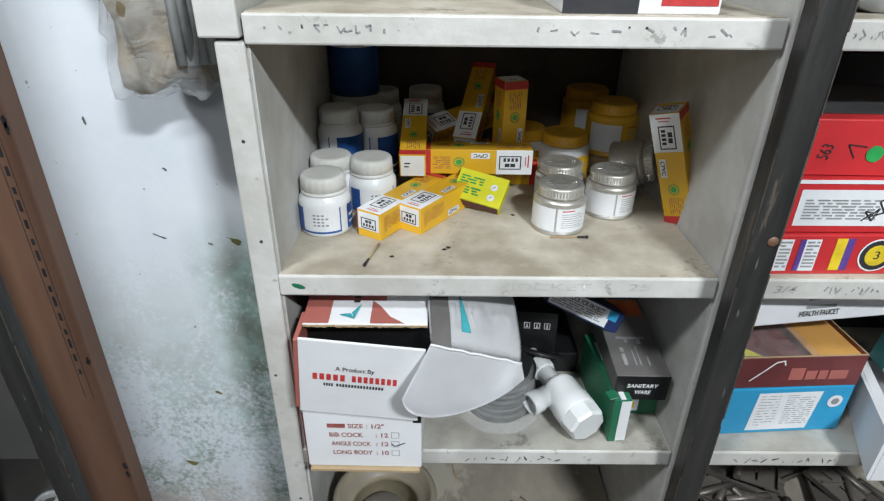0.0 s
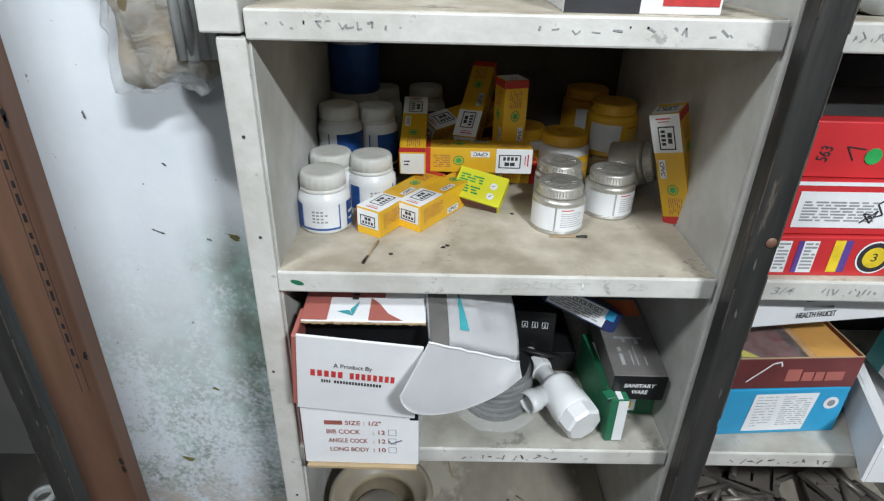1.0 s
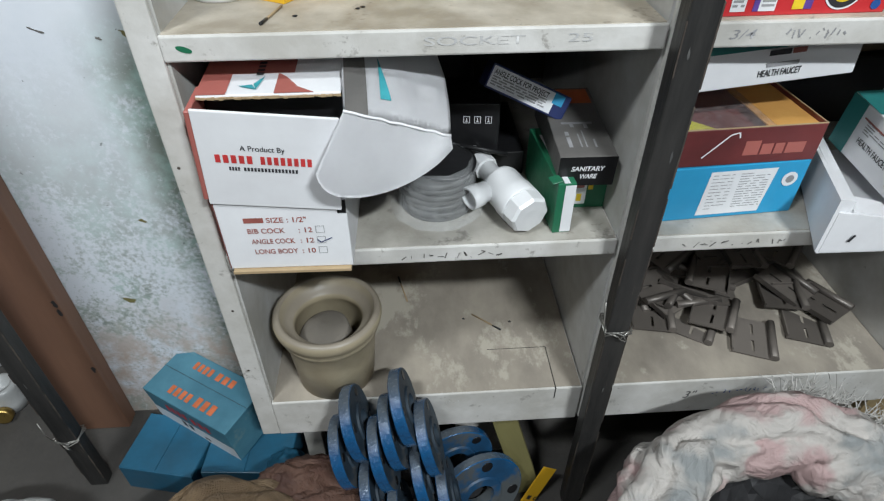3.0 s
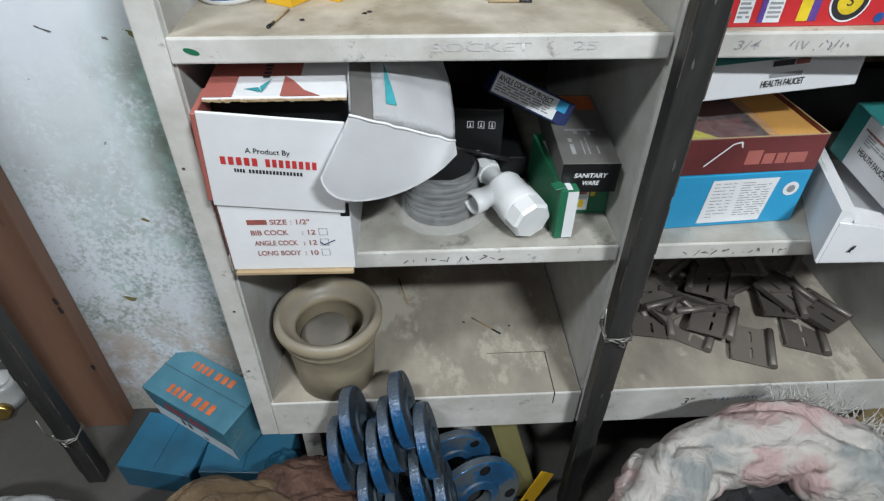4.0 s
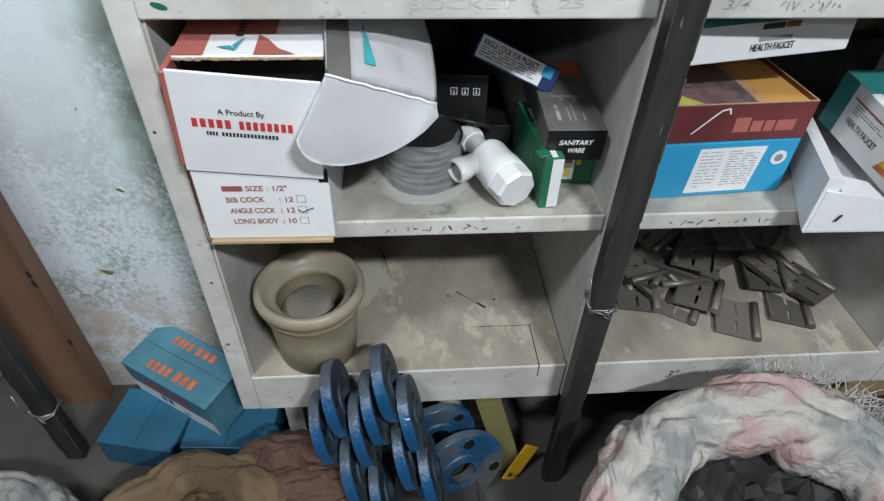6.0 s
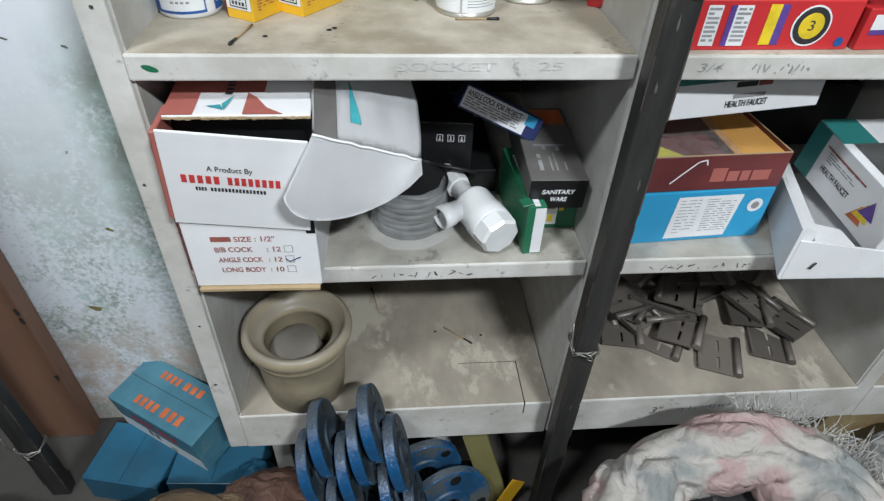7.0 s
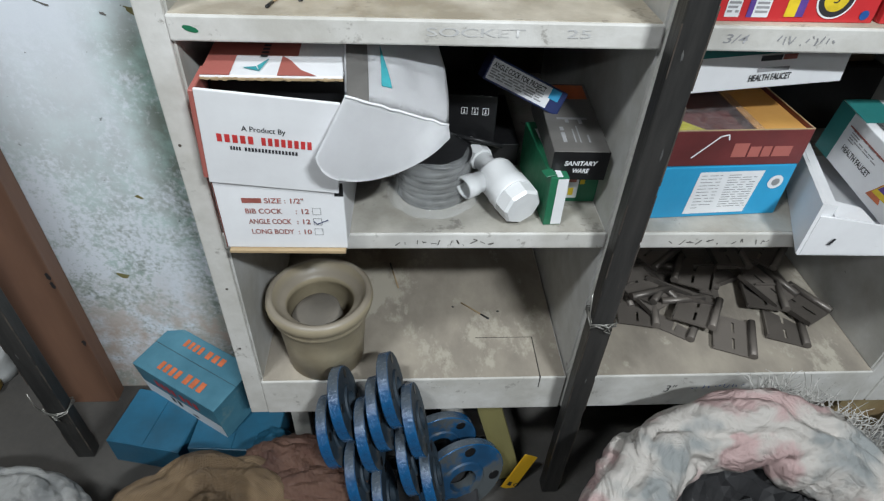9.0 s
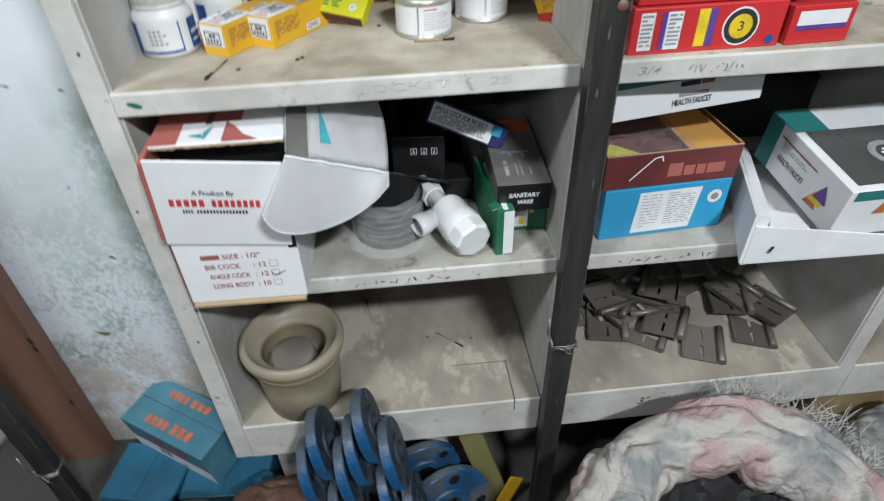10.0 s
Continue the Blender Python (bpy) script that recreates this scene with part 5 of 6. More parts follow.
put(r1, "top", size, [(0.0, 0.12, 1.0, 1.0)], "photo_grey", "grey_top", "dusty grey top")
fm = face_frame(size, "front", 0.0008)[0]
part("green_dot", disc(0.060, 0.020, 0.0072, fm), "green_ink", r1, "green dot sticker")
part("small_print", quads(text_lines(0.080, 0.008, 0.140, 0.038, 8, 12), fm), "grey_ink", r1)
words("563", "ink", fm, 0.022, 0.014, 0.010, 0.013, r1, turn=78)
part("pen_line", stroke([(0.044, 0.016), (0.036, 0.028), (0.052, 0.026)], 0.0010, fm), "ink", r1)
size = (0.060, 0.13, 0.034)
r4 = carton("red_carton", "small red carton with white and blue stripe", "carton", size, pose(0.414, 0.480, Z2, 0, 0, 3), "red_card")
put(r4, "front", size, [(0.10, 0.50, 0.90, 0.86)], "label", "label")
put(r4, "front", size, [(0.10, 0.38, 0.90, 0.50)], "purple_ink", "blue_stripe")

size = (0.146, 0.15, 0.064)
bl = carton("blue_carton", "bright blue carton with white data label", "carton", size, pose(0.280, 0.495, Z3 + 0.0005, 0, 0, 4), "cyan_card")
fm = face_frame(size, "front", 0.0006)[0]
bm = bmesh.new()
bm.faces.new([bm.verts.new(fm @ Vector((x, y, 0))) for x, y in ((0.036, 0.005), (0.106, 0.005), (0.112, 0.058), (0.040, 0.058))])
part("label", bm, "label", bl, "white data label")
fm = face_frame(size, "front", 0.0009)[0]
part("small_print", quads(text_lines(0.043, 0.009, 0.066, 0.054, 11, 21, 0.2) + text_lines(0.073, 0.011, 0.105, 0.054, 14, 22, 0.28), fm), "grey_ink", bl)
part("dot_label", disc(0.129, 0.043, 0.0085, fm), "label", bl, "round white sticker")
part("dot_print", disc(0.129, 0.043, 0.0045, face_frame(size, "front", 0.0012)[0]), "grey_ink", bl)

lx = thing("open_carton", "open maroon carton with kraft inside and clear window", "carton", pose(0.276, 0.497, Z3 + 0.0652, 0, 0, 3))
w, d, h, th = 0.150, 0.150, 0.040, 0.0015
for b in ((0, w, 0, th), (0, th, th, d), (w - th, w, th, d), (0, w, d - th, d)):
    bm = bmesh.new()
    slab(bm, *b, 0, h, 0.0005, 1)
    part("wall", bm, "maroon_card", lx)
    bm = bmesh.new()
    slab(bm, b[0] + 0.0001, b[1] - 0.0001, b[2] + 0.0001, b[3] - 0.0001, h + 0.0002, h + 0.0010)
    part("cut_edge", bm, "kraft", lx, "bare brown cut edge")
bm = bmesh.new()
slab(bm, th, w - th, th, d - th, 0, 0.026, 0.001)
part("inner_tray", bm, "maroon_card", lx)
bm = bmesh.new()
slab(bm, 0.095, w - th, th, d - th, 0.034, 0.036, 0.0005, 1)
part("inner_flap", bm, "orange_card", lx, "orange brown inner flap")
bm = bmesh.new()
bm.faces.new([bm.verts.new(p) for p in ((0.002, 0.008, 0.0375), (0.040, 0.006, 0.0375), (0.018, 0.030, 0.0376), (0.002, 0.034, 0.0376))])
part("leaflet", bm, "lime_card", lx, "yellow leaflet corner")
bm = bmesh.new()
slab(bm, 0.001, 0.100, 0.002, d - 0.002, 0.0380, 0.0384)
o = part("window_film", bm, "window_film", lx, "clear plastic window")
o.visible_shadow = False
fm = pose(0, -0.0005, 0, 90)
part("swirl", stroke([(0.028, 0.010), (0.040, 0.022), (0.052, 0.034), (0.060, 0.036), (0.062, 0.030)], 0.0016, fm), "label", lx)
part("brand_bar", quads([(0.070, 0.010, 0.086, 0.026), (0.088, 0.010, 0.100, 0.022), (0.102, 0.010, 0.112, 0.022), (0.114, 0.010, 0.134, 0.022)], fm), "brick_card", lx)

size = (0.165, 0.14, 0.042)
hf = carton("faucet_carton", "white and teal health faucet carton lying across others", "carton", size, pose(0.262, 0.497, 0.822, 0, -4.5, 3), "white_card")
put(hf, "front", size, [(0.0, 0.80, 1.0, 1.0)], "teal_card", "teal_edge", "teal edge")
put(hf, "top", size, [(0.0, 0.0, 1.0, 1.0)], "teal_card", "teal_top", "teal top")
fm = face_frame(size, "front", 0.0008)[0]
words("HEALTH FAUCET", "ink", fm, 0.072, 0.008, 0.0062, 0.040, hf, bold=0.02)
part("script_bar", quads([(0.078, 0.0165, 0.108, 0.0205)], fm), "grey_ink", hf)
part("brand_bar", quads([(0.078, 0.027, 0.098, 0.032)], fm), "ink", hf)
part("brand_bar", quads([(0.099, 0.027, 0.112, 0.032)], fm), "brown_ink", hf)

# open white tray with a tilted printed carton in it
tr = thing("white_tray", "open white cardboard tray with dirty folded edge", "tray", pose(0.413, 0.434, Z3 + 0.0005))


def prism(foot, z0, z1):
    """An upright sheet over a four-cornered foot; z1 gives the top's height at each corner."""
    bm = bmesh.new()
    lo = [bm.verts.new((x, y, z0)) for x, y in foot]
    hi = [bm.verts.new((x, y, z)) for (x, y), z in zip(foot, z1)]
    bm.faces.new(lo[::-1])
    bm.faces.new(hi)
    for i in range(4):
        j = (i + 1) % 4
        bm.faces.new((lo[i], lo[j], hi[j], hi[i]))
    return bm


part("tray_floor", prism([(0.002, 0.0), (0.200, -0.004), (0.200, 0.19), (0.082, 0.19)], 0.0, [0.002] * 4), "white_card", tr)
part("tray_side", prism([(0.0, 0.0), (0.004, 0.0), (0.086, 0.19), (0.082, 0.19)], 0.0022, (0.064, 0.064, 0.036, 0.036)), "white_card", tr, "white side with dirty folded edge")
part("rolled_edge", prism([(0.0045, 0.002), (0.020, 0.004), (0.096, 0.18), (0.086, 0.185)], 0.0340, (0.063, 0.058, 0.034001, 0.036)), "white_card", tr)
part("tray_front", prism([(0.004, -0.001), (0.199, -0.006), (0.199, -0.003), (0.004, 0.002)], 0.0022, (0.050, 0.020, 0.020, 0.050)), "white_card", tr)
part("tray_side", prism([(0.196, 0.0), (0.20, 0.0), (0.20, 0.19), (0.196, 0.19)], 0.0022, (0.05, 0.05, 0.05, 0.05)), "white_card", tr)
part("corner_flap", prism([(0.022, 0.003), (0.066, 0.002), (0.070, 0.030), (0.036, 0.034)], 0.0355, (0.047, 0.040, 0.038, 0.045)), "white_card", tr, "folded corner flap")
part("pen_mark", stroke([(0.026, 0.016), (0.030, 0.024)], 0.003, pose(0, -0.0035, 0, 90)), "ink", tr)
size = (0.135, 0.148, 0.062)
sh = carton("shower_carton", "white and teal carton with shower photo print, tilted", "carton", size, pose(0.507, 0.441, Z3 + 0.0215, 7, 0, 2), "white_card")
fm, w, h = face_frame(size, "left", 0.0006)
put(sh, "left", size, [(0.0, 0.0, 0.17, 1.0)], "teal_card", "teal_panel", "teal panel")
words("HEALTH FAUCET", "ink", face_frame(size, "left", 0.0008)[0], 0.036, 0.022, 0.007, 0.050, sh, bold=0.02)
part("small_print", quads(text_lines(0.036, 0.033, 0.085, 0.048, 5, 31, 0.4), fm), "grey_ink", sh)
put(sh, "left", size, [(0.20, 0.77, 0.66, 0.80)], "brown_ink", "red_line", lift=0.0008)
for i, k in enumerate(("orange_ink", "yellow_ink", "purple_ink")):
    bm = bmesh.new()
    bm.faces.new([bm.verts.new(fm @ Vector((0.096 + 0.005 * i + a, 0.010 + 0.007 * i + b, 0.0003 * i))) for a, b in ((0, 0), (0.022, 0.002), (0.012, 0.022))])
    part("triangle_mark", bm, k, sh)
put(sh, "top", size, [(0.08, 0.06, 0.92, 0.70)], "photo_grey", "photo", "dark photo of a shower spray")
put(sh, "front", size, [(0.04, 0.80, 0.96, 1.0)], "teal_card", "teal_edge")
fm = face_frame(size, "top", 0.0009)[0]
part("shower_picture", disc(0.078, 0.055, 0.022, fm, 0.014), "grey_ink", sh)
put(sh, "top", size, [(0.0, 0.70, 0.30, 1.0)], "teal_card", "teal_edge")
for a in range(7):
    part("spray_dot", disc(0.078 + 0.007 * math.cos(a), 0.055 + 0.007 * math.sin(a), 0.0022, fm), "label", sh)
fm = face_frame(size, "front", 0.0008)[0]
for i, k in enumerate(("orange_ink", "yellow_ink", "purple_ink")):
    bm = bmesh.new()
    bm.faces.new([bm.verts.new(fm @ Vector((0.035 + 0.010 * i + a, 0.030 + b, 0.0003 * i))) for a, b in ((0, 0), (0.026, 0.002), (0.012, 0.026))])
    part("triangle_mark", bm, k, sh)
size = (0.16, 0.10, 0.05)
carton("brown_carton", "crumpled brown wrapped carton at the shelf's rear", "carton", size, pose(0.47, 0.70, Z3 + 0.0905, 0, 0, 6), "parcel", flaps=True)
# added black box, stands in for the shade behind the red stack
carton("black_carton", "added black block for the shade behind the red cartons", "carton", (0.36, 0.20, 0.165), pose(0.275, 0.655, Z2), "black_card")
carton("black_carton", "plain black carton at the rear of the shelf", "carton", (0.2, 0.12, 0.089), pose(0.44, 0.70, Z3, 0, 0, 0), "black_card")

# ---- on the top shelf ----
size = (0.116, 0.10, 0.05)
pr = carton("white_carton", "white carton with red and black print", "carton", size, pose(0.063, 0.480, Z1, 0, 0, 0), "white_card")
put(pr, "front", size, [(0.0, 0.0, 0.48, 0.30)], "ink", "black_band")
put(pr, "front", size, [(0.62, 0.12, 0.98, 0.32)], "red_ink", "brand_bar")

bm = bmesh.new()
bmesh.ops.create_icosphere(bm, subdivisions=4, radius=1.0)
for v in bm.verts:
    p = v.co.copy()
    q = 1 + 0.25 * (0.5 - abs(noise_at(p, 2.6, 3))) + 0.10 * noise_at(p, 6, 6)
    v.co = Vector((p.x * 0.075 * q, p.y * 0.05 * q, max(-0.028, p.z * 0.05 * q)))
o = tagged(part("plastic_bag", bm, "plastic_bag", smooth=True), "crumpled pale plastic bag on the top shelf", "plastic bag")
o.location = (0.345, 0.540, Z1 + 0.0285)

# ---- hanging bundle on the wall ----
hb = thing("wrapped_bundle", "brown paper bundle wrapped in shiny clear film, hanging on wall", "bundle", pose(-0.274, 0.593, 1.044))
bm = bmesh.new()
bmesh.ops.create_cube(bm, size=1.0)
bmesh.ops.subdivide_edges(bm, edges=bm.edges[:], cuts=14, use_grid_fill=True)
for v in bm.verts:
    p = v.co
    s = 1 - 0.25 * max(0, -p.z - 0.3)
    k = 0.008 * noise_at((p.x, p.y, p.z * 2), 3.5, 2) + 0.004 * noise_at((p.x, p.y, p.z * 2), 9, 5)
    v.co = Vector((p.x * 0.072 * s + k, p.y * 0.085 * s + k, (p.z + 0.5) * 0.26 + 0.008 * math.sin(p.x * 7)))
part("paper", bm, "parcel", hb, smooth=True)
bm = bmesh.new()
bmesh.ops.create_cube(bm, size=1.0)
bmesh.ops.subdivide_edges(bm, edges=bm.edges[:], cuts=18, use_grid_fill=True)
for v in bm.verts:
    p = v.co
    k = 0.010 * noise_at((p.x, p.y, p.z * 3), 5, 8) + 0.005 * noise_at((p.x, p.y, p.z * 3), 13, 3)
    v.co = Vector((p.x * 0.080 + 0.6 * k, p.y * 0.094 + 0.6 * k, (p.z + 0.5) * 0.28 - 0.008 + 0.6 * k))
o = part("film_wrap", bm, "film", hb, "shiny creased film", smooth=True)
o.visible_shadow = False
bm = bmesh.new()
for k in range(4):
    x = 0.024 + 0.008 * k
    tube(bm, [(x, -0.047 + 0.004 * k, 0.02), (x + 0.002, -0.049, 0.10), (x - 0.004, -0.047, 0.26)], 0.005, 8)
part("grey_roll", bm, "plastic_bag", hb, "rolled grey plastic", smooth=True)

# ---- on the ledge: blue cartons ----
size = (0.168, 0.084, 0.080)
ux = Vector((0.844, -0.537, 0.0))
uy = Vector((0.565, 0.652, 0.10)).normalized()
uy = (uy - ux * uy.dot(ux)).normalized()
uz = ux.cross(uy)
TZ = Matrix.Translation(Vector((-0.399, 0.588, 0.332)) - uz * 0.080) @ Matrix((ux, uy, uz)).transposed().to_4x4()
tz = carton("sky_blue_carton", "dusty light blue carton with orange print, tilted on another", "carton", size, TZ, "sky_card")
fm = face_frame(size, "top", 0.0007)[0]
part("brand_shape", quads([*letters(0.040, 0.086, 0.012, 0.026, 4), *letters(0.092, 0.134, 0.012, 0.028, 3), *letters(0.044, 0.084, 0.060, 0.073, 4), *letters(0.090, 0.130, 0.060, 0.073, 3)], fm), "orange_ink", tz, "orange red lettering drawn as bars")
part("lid_seam", quads([(0.0, 0.0455, 0.168, 0.0462)], fm), "ink", tz)
put(tz, "front", size, [(0.0, 0.0, 1.0, 0.45)], "label", "pale_panel", "pale lower panel")
put(tz, "left", size, [(0.0, 0.0, 1.0, 0.5)], "label", "pale_panel")
fm = face_frame(size, "front", 0.0009)[0]
part("brand_shape", quads(letters(0.040, 0.086, 0.048, 0.066, 4) + letters(0.092, 0.134, 0.048, 0.066, 3), fm), "red_ink", tz)
part("picture", quads([(0.060, 0.018, 0.068, 0.034), (0.074, 0.018, 0.082, 0.034), (0.100, 0.010, 0.112, 0.016)], fm), "ink", tz)
fm = face_frame(size, "left", 0.0009)[0]
part("brand_bar", quads([(0.010, 0.044, 0.036, 0.060), (0.041, 0.044, 0.072, 0.060)], fm), "red_ink", tz)
carton("blue_carton", "dusty dark blue carton lying under a lighter one", "carton", (0.115, 0.095, 0.055), pose(-0.432, 0.505, GROUND, 0, 0, -12), "deep_blue_card", flaps=True)
carton("blue_carton", "blue carton with dusty top beside the shelf leg", "carton", (0.13, 0.10, 0.052), pose(-0.310, 0.490, GROUND, 0, 0, -4), "deep_blue_card", flaps=True)
bm = bmesh.new()
bmesh.ops.create_icosphere(bm, subdivisions=4, radius=1.0)
for v in bm.verts:
    p = v.co.copy()
    q = 1 + 0.22 * noise_at(p, 1.8, 3) + 0.12 * noise_at(p, 5, 6) + 0.06 * noise_at(p, 11, 1)
    v.co = Vector((p.x * 0.036 * q, p.y * 0.040 * q, max(-0.040, p.z * 0.045 * q)))
ob = tagged(part("blue_bag", bm, "deep_blue_card", smooth=True), "crumpled blue plastic bag beside the shelf leg", "plastic bag")
ob.location = (-0.180, 0.475, GROUND + 0.0405)

# ---- sacks on the floor ----


def sack(name, label, mat, centre, rx, ry, tube_r, seed, base_z=GROUND, dip=0.0, lining="dark_fill", fold=1.0):
    """An open sack: body, a thick rolled collar with folds, and a dark filling."""
    t = thing(name, label, "sack", pose(*centre))
    n, k = 260, 64
    bm = bmesh.new()
    uv = bm.loops.layers.uv.new("UVMap")
    rows = []
    for i in range(n):
        a = 2 * math.pi * i / n
        c = Vector((math.cos(a), math.sin(a), 0))
        row = []
        for j in range(k):
            b = 2 * math.pi * j / k
            w = tube_r * (1 + 0.30 * noise.noise(Vector((c.x * 1.3 + seed, c.y * 1.3, 0))))
            cb, sb2 = math.cos(b), math.sin(b)
            tw = b + 1.6 * noise.noise(Vector((c.x * 1.1 + seed, c.y * 1.1, 5)))
            ct, st = math.cos(tw), math.sin(tw)
            def lobes(p, sharp):
                """Puffed lobes between sharp creases."""
                return min(1.0, sharp * abs(noise.noise(Vector(p)))) - 0.6
            ridge = lobes((ct * 1.25 + seed, st * 1.25, c.x * 1.1 + c.y * 0.8), 4.5)
            across = lobes((c.x * 2.2 + seed + 0.7 * ct, c.y * 2.2, 0.9 * st), 5.0)
            wrinkle = lobes((ct * 3.0 + seed, st * 3.0, c.x * 4.0 - c.y * 3.4), 3.5)
            crease = 0.26 * ridge + 0.12 * across + 0.055 * wrinkle + 0.03 * noise.noise(Vector((c.x * 14, c.y * 14 + seed + cb * 3, sb2 * 3)))
            rr = w * (1 + crease * fold)
            x = c.x * (rx + rr * math.cos(b))
            y = c.y * (ry + rr * math.cos(b))
            z = rr * 1.15 * math.sin(b) + dip * c.y + 0.014 * noise.noise(Vector((c.x * 2 + seed, c.y * 2, 3)))
            row.append(bm.verts.new((x, y, z)))
        rows.append(row)
    for i in range(n):
        for j in range(k):
            q = (i, (i + 1) % n)
            f = bm.faces.new((rows[i][j], rows[q[1]][j], rows[q[1]][(j + 1) % k], rows[i][(j + 1) % k]))
            f.smooth = True
            for lo, (ii, jj) in zip(f.loops, ((i, j), (i + 1, j), (i + 1, j + 1), (i, j + 1))):
                lo[uv].uv = (ii / n * 6.0 * (rx + ry), jj / k * 6.0 * tube_r * 2)
    part("rolled_collar", bm, mat, t)
    bm = bmesh.new()
    uv = bm.loops.layers.uv.new("UVMap")
    rows = []
    floor_z = base_z - centre[2]
    for j in range(15):
        s = j / 14
        row = []
        for i in range(72):
            a = 2 * math.pi * i / 72
            c = Vector((math.cos(a), math.sin(a), 0))
            bulge = 1.0 + 0.10 * math.sin(math.pi * s) + 0.06 * noise.noise(Vector((c.x * 3 + seed, c.y * 3, s * 4)))
            if j == 14:
                bulge *= 0.9
            row.append(bm.verts.new((c.x * rx * bulge, c.y * ry * bulge, dip * c.y * (1 - s) + (floor_z + 0.001) * s)))
        rows.append(row)
    for j in range(14):
        for i in range(72):
            f = bm.faces.new((rows[j][i], rows[j + 1][i], rows[j + 1][(i + 1) % 72], rows[j][(i + 1) % 72]))
            f.smooth = True
            for lo, (ii, jj) in zip(f.loops, ((i, j), (i, j + 1), (i + 1, j + 1), (i + 1, j))):
                lo[uv].uv = (ii / 72 * 6.0 * (rx + ry), jj / 14 * 3.0)
    part("bag", bm, mat, t)
    bm = bmesh.new()
    rows = []
    for j in range(12):
        s = 1 - j / 11
        rows.append([bm.verts.new((rx * s * math.cos(a), ry * s * math.sin(a), dip * s * math.sin(a) - 0.035 - 0.02 * (1 - s) + 0.022 * noise.noise(Vector((9 * s * math.cos(a) + seed, 9 * s * math.sin(a), 1))))) for a in (2 * math.pi * i / 48 for i in range(48))])
    for j in range(11):
        for i in range(48):
            bm.faces.new((rows[j][i], rows[j][(i + 1) % 48], rows[j + 1][(i + 1) % 48], rows[j + 1][i])) if j < 10 else None
    bm.faces.new(rows[10])
    part("filling", bm, lining, t, "dark scrap inside")
    return t


sk = sack("woven_sack", "white and pink woven plastic sack with rolled frayed rim", "pp_cloth", (0.408, 0.262, 0.402), 0.158, 0.116, 0.041, 2.0, dip=0.045)
sack("grey_sack", "pale grey woven sack with dark scrap inside", "pp_grey", (0.755, 0.350, 0.315), 0.090, 0.085, 0.026, 15.0, dip=0.02)
sack("jute_sack", "brown jute sack with rolled rim", "jute", (-0.222, 0.292, 0.308), 0.112, 0.104, 0.028, 7.0, dip=0.03)
sack("grey_sack", "dusty grey woven sack with rolled rim and dark filling", "pp_grey", (-0.500, 0.285, 0.285), 0.125, 0.115, 0.025, 12.0, dip=0.03)
rb = thing("red_brown_sack", "slumped reddish brown woven sack", "sack", pose(-0.118, 0.405, GROUND))
for nm, (cx, cy, cz), (sx, sy, sz), seed in (("bag", (0, 0, 0.10), (0.085, 0.060, 0.050), 9), ("folded_top", (0.010, -0.030, 0.135), (0.070, 0.028, 0.024), 5), ("folded_top", (-0.035, 0.010, 0.130), (0.045, 0.030, 0.026), 3)):
    bm = bmesh.new()
    bmesh.ops.create_icosphere(bm, subdivisions=5, radius=1.0)
    uv = bm.loops.layers.uv.new("UVMap")
    for v in bm.verts:
        p = v.co.copy()
        q = 1 + 0.12 * noise_at(p, 1.7, seed) + 0.34 * (0.4 - abs(noise_at(p, 2.4, seed + 2))) + 0.05 * noise_at(p, 9, seed)
        v.co = Vector((cx + p.x * sx * q, cy + p.y * sy * q, cz + (p.z * sz * q if p.z > 0 or nm != "bag" else p.z * 0.099)))
    for f in bm.faces:
        for lo in f.loops:
            lo[uv].uv = (lo.vert.co.x * 2, lo.vert.co.y * 2 + lo.vert.co.z * 2)
    part(nm, bm, "red_jute", rb, smooth=True)

# frayed threads along the sack rim
bm = bmesh.new()
rnd = random.Random(4)
for k in range(420):
    a = radians(rnd.uniform(20, 82))
    x = 0.415 + 0.180 * math.cos(a)
    y = 0.262 + 0.150 * math.sin(a)
    z = 0.405 + 0.045 * math.sin(a) + rnd.uniform(0.0, 0.035)
    d = Vector((rnd.uniform(-0.3, 1), rnd.uniform(-0.3, 0.9), rnd.uniform(-0.1, 0.9))).normalized()
    L = rnd.uniform(0.012, 0.045)
    a = Vector((x, y, z))
    b = a + d * L * 0.6 + Vector((0, 0, rnd.uniform(-0.004, 0.008)))
    c = a + d * L + Vector((rnd.uniform(-0.01, 0.01), rnd.uniform(-0.01, 0.01), rnd.uniform(-0.02, 0.006)))
    tube(bm, [a, b, c], [0.0006, 0.00055, 0.0003], 4)
tagged(part("frayed_threads", bm, "strip"), "loose frayed white threads on the sack rim", "threads", kind="stuff")

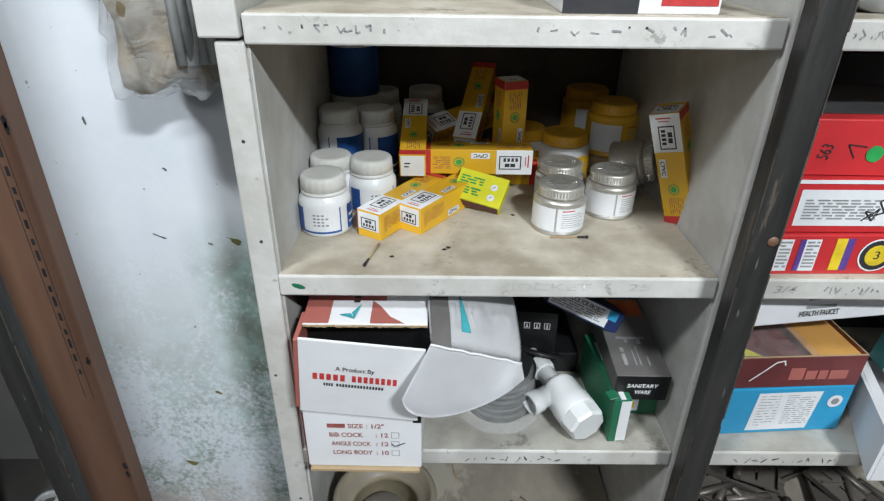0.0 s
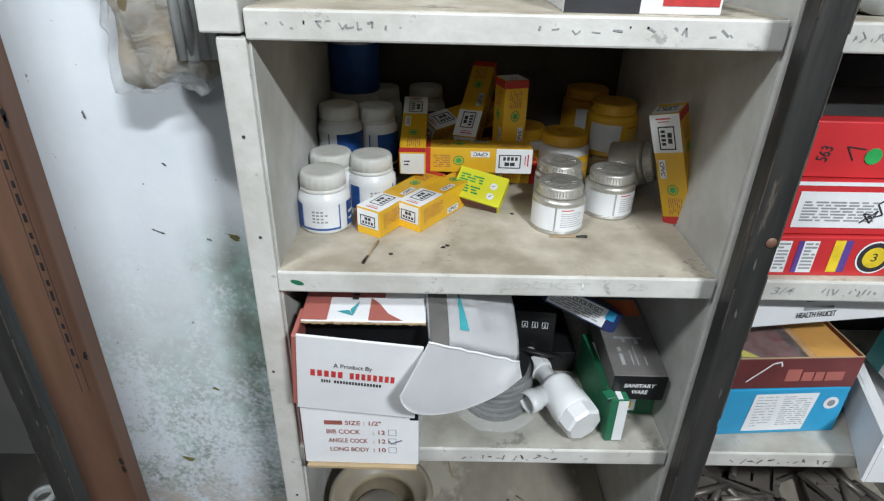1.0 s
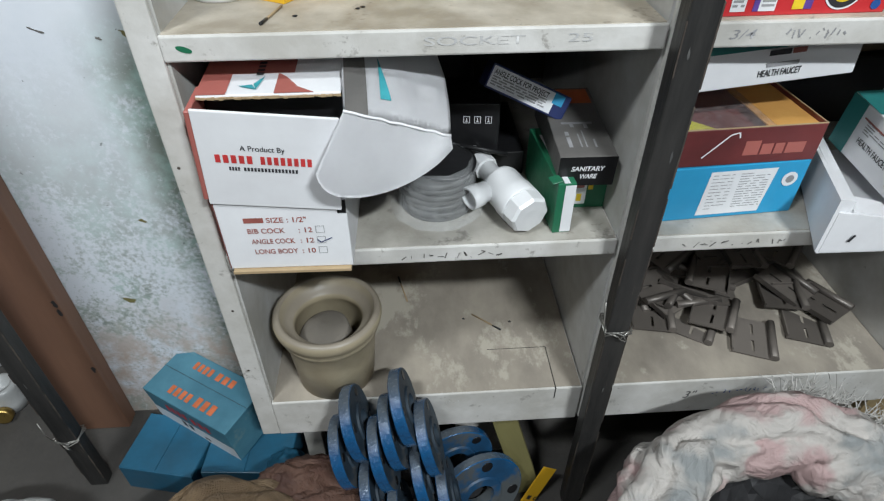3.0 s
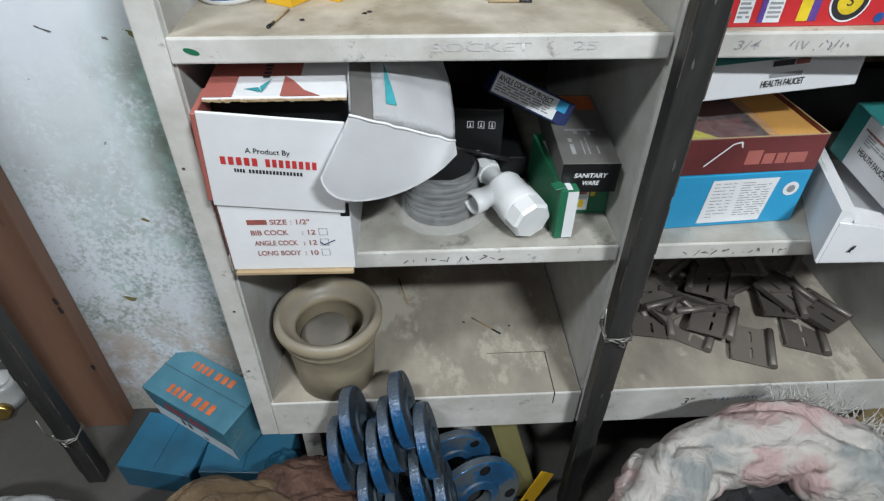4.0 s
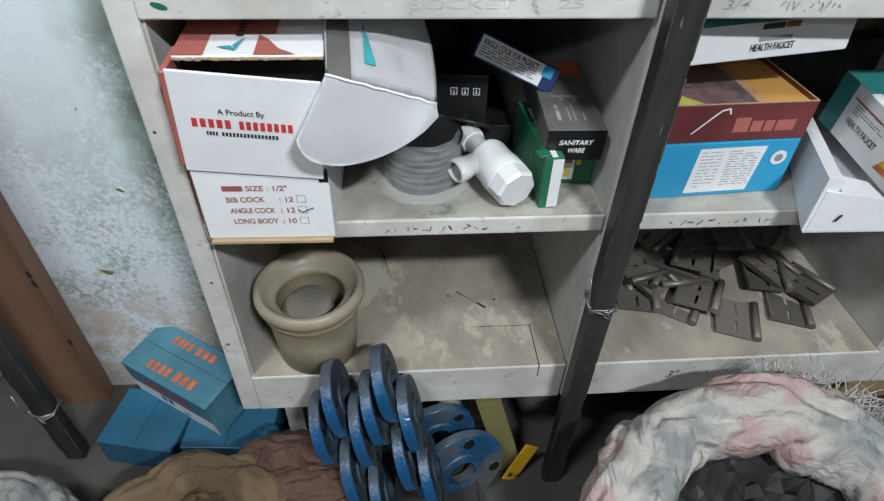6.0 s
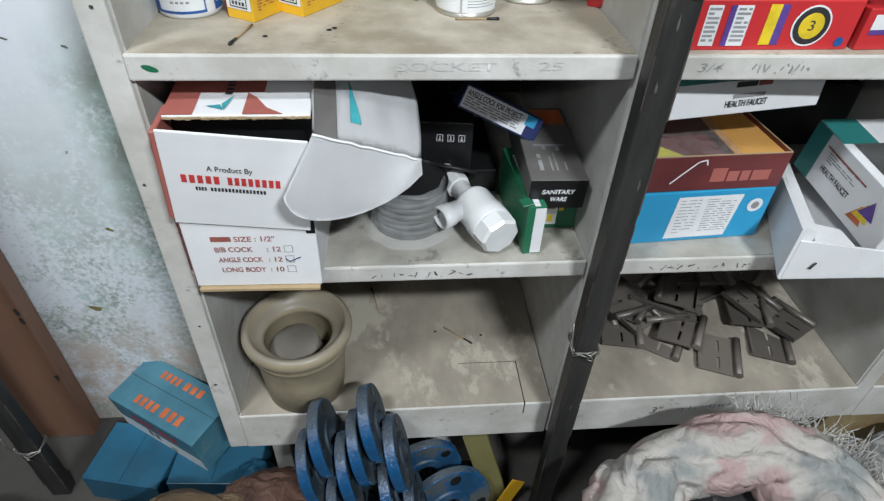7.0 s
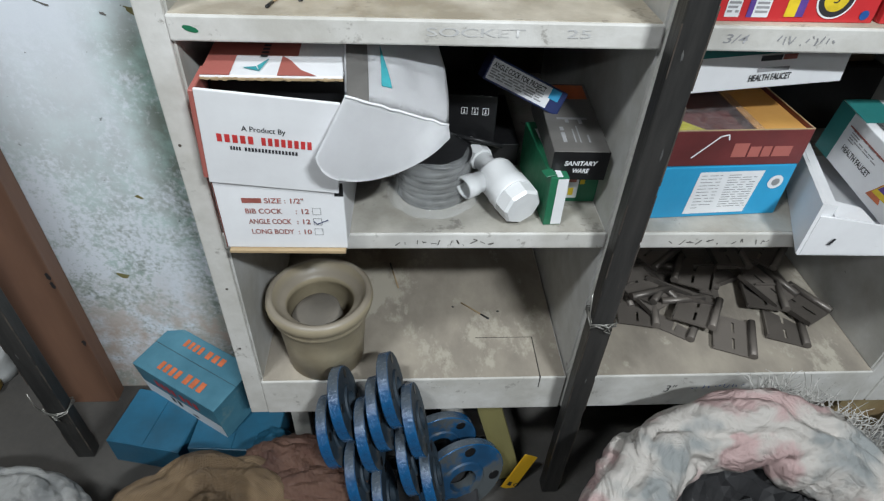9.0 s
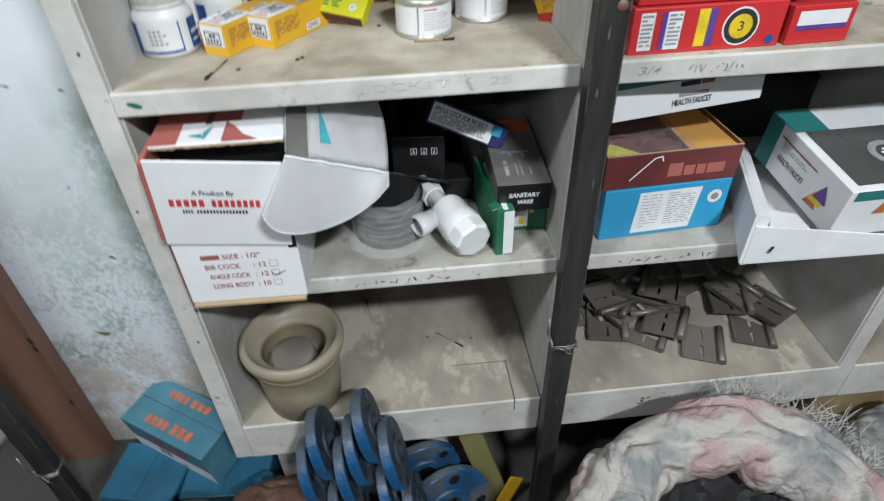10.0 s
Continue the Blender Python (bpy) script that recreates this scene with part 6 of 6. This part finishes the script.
# ---- blue flanges stacked on the floor ----


def flange(m, r=0.0445, face="cast"):
    """Blue enamelled pipe flange with dusty face, bore and bolt holes; the default face colour holds shade."""
    t = thing("pipe_flange", "blue enamelled cast flange with dusty faces darkened as shade", "flange", m, "stacked blue flanges")
    bm = bmesh.new()
    lathe(bm, [(r, 0.002), (r + 0.001, 0.003), (r + 0.001, 0.0145), (r, 0.0155)], 48, cap=False)
    crisp(bm)
    part("rim", bm, "blue_paint", t, "glossy blue rim")
    bm = bmesh.new()
    lathe(bm, [(r, 0.002), (0.026, 0.0021), (0.025, 0.0005), (0.014, 0.0006), (0.014, 0.018), (0.022, 0.0181), (0.0235, 0.0156), (r, 0.0155)], 48, cap=False)
    crisp(bm)
    part("face", bm, face, t, "dark dusty face")
    for k in range(4):
        a = radians(45 + 90 * k)
        bm = bmesh.new()
        lathe(bm, [(0.0056, 0), (0.0058, 0.0006), (0.0045, 0.0007)], 14, pose(0.036 * math.cos(a), 0.036 * math.sin(a), 0.0154))
        part("bolt_hole", bm, "black_card", t)
    return t


def stand(x, y, z, yaw=0.0, lean=0.0):
    """Pose of a flange on edge: its axis along x, turned and leaning, centre at x, y, z."""
    return pose(x, y, z) @ pose(0, 0, 0, 0, 0, yaw) @ pose(0, 0, 0, 0, 90 - lean, 0)


fl1 = flange(stand(-0.009, 0.428, 0.470, 2, 15))
for x, y, z in ((-0.058, 0.428, 0.444), (-0.014, 0.418, 0.437), (-0.075, 0.418, 0.401), (-0.028, 0.406, 0.412), (0.0275, 0.412, 0.430), (0.020, 0.396, 0.370), (-0.042, 0.386, 0.350), (0.050, 0.386, 0.340), (-0.010, 0.376, 0.310), (-0.055, 0.410, 0.290)):
    copy_thing(fl1, stand(x - 0.009, y, z, 2, 15))
low = flange(pose(0.060, 0.468, 0.305, 84, 0, 14) @ Matrix.Diagonal((1.2, 1.2, 1, 1)), face="cast_blue")
low["label"] = "blue cast flange standing with dusty bolt holes"
copy_thing(low, pose(0.090, 0.432, 0.268, 78, 0, 20) @ pose(0, 0, 0, 0, 0, 30) @ Matrix.Diagonal((1.2, 1.2, 1, 1)))
bm = bmesh.new()
slab(bm, -0.10, 0.12, 0.34, 0.455, GROUND, 0.243, 0.004)
tagged(part("crate", bm, "dark_fill"), "dark crate under the stacked flanges", "crate")

# ---- under the shelf ----
bm = bmesh.new()
slab(bm, 0, 0.034, 0, 0.012, 0, 0.19, 0.001)
o = tagged(part("olive_strip", bm, "ply_olive"), "olive plywood strip leaning under the shelf", "wood strip")
o.matrix_world = pose(0.160, 0.455, GROUND, -8, -16, 0)
lb = thing("yellow_tag", "torn yellow printed tag stuck on the strip", "tag", pose(0.160, 0.440, GROUND + 0.004, -12, 26, 0))
bm = bmesh.new()
slab(bm, 0, 0.022, 0, 0.0015, 0, 0.075, 0.0005, 1)
part("card", bm, "yellow_card", lb)
part("print", disc(0.020, 0.012, 0.004, pose(0, -0.0004, 0, 90), 0.002), "ink", lb)
part("print", quads([(0.006, 0.008, 0.012, 0.016)], pose(0, -0.0004, 0, 90)), "ink", lb)
carton("tan_carton", "mottled tan carton under the shelf", "carton", (0.20, 0.12, 0.160), pose(0.655, 0.480, GROUND, 0, 0, 4), "tan_stone", flaps=True)
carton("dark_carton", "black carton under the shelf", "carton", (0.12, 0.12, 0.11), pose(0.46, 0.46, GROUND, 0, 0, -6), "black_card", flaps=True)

# ---- beyond the post: boxes and fittings ----
for x, y, z, sx, sz, mat, a in ((-0.98, 0.56, GROUND, 0.20, 0.16, "kraft", 3), (-0.98, 0.58, GROUND + 0.162, 0.19, 0.13, "orange_card", -4), (-0.96, 0.57, GROUND + 0.294, 0.17, 0.12, "kraft", 2), (-0.98, 0.59, GROUND + 0.416, 0.18, 0.14, "grey_card", -3)):
    carton("stacked_carton", "dusty brown cardboard carton in a stack", "carton", (sx, 0.14, sz), pose(x, y, z, 0, 0, a), mat, group="stacked brown cartons", flaps=True)


def valve(m, label):
    t = thing("plastic_valve", label, "valve", m, "white plastic fittings")
    bm = bmesh.new()
    lathe(bm, [(0.024, 0), (0.030, 0.002), (0.032, 0.02), (0.026, 0.034), (0.028, 0.046), (0.024, 0.052), (0.018, 0.052), (0.016, 0.030), (0.004, 0.030)], 36)
    # white plastic in the bag's grey, which holds the shadow in this corner
    part("body", bm, "plastic_bag", t)
    bm = bmesh.new()
    lathe(bm, [(0.012, 0), (0.014, 0.001), (0.014, 0.012), (0.011, 0.013)], 24, pose(0.010, -0.030, 0.014, 80, 0, 10))
    part("thread", bm, "brass", t, "brass threaded end")
    return t


va = valve(pose(-0.690, 0.675, GROUND), "dusty white plastic valve with brass end on floor, greyed for shade")
bm = bmesh.new()
lathe(bm, [(0.014, 0), (0.022, 0), (0.024, 0.004), (0.023, 0.012), (0.016, 0.013), (0.014, 0.010), (0.014, 0)], 30, pose(-0.765, 0.775, GROUND + 0.0), cap=False)
# same grey for the shaded ring
tagged(part("plastic_ring", bm, "plastic_bag"), "dusty white plastic coupling ring on the floor, greyed for shade", "pipe fitting")

wc = thing("white_card", "small white card with black print sticking out of the sack", "card", pose(-0.262, 0.360, 0.262, 62, 0, 18))
bm = bmesh.new()
slab(bm, 0, 0.050, 0, 0.055, 0, 0.0014, 0.0004, 1)
part("card", bm, "label", wc)
part("print", quads([(0.008, 0.036, 0.030, 0.040), (0.008, 0.028, 0.040, 0.031)], Matrix.Translation((0, 0, 0.0018))), "ink", wc)
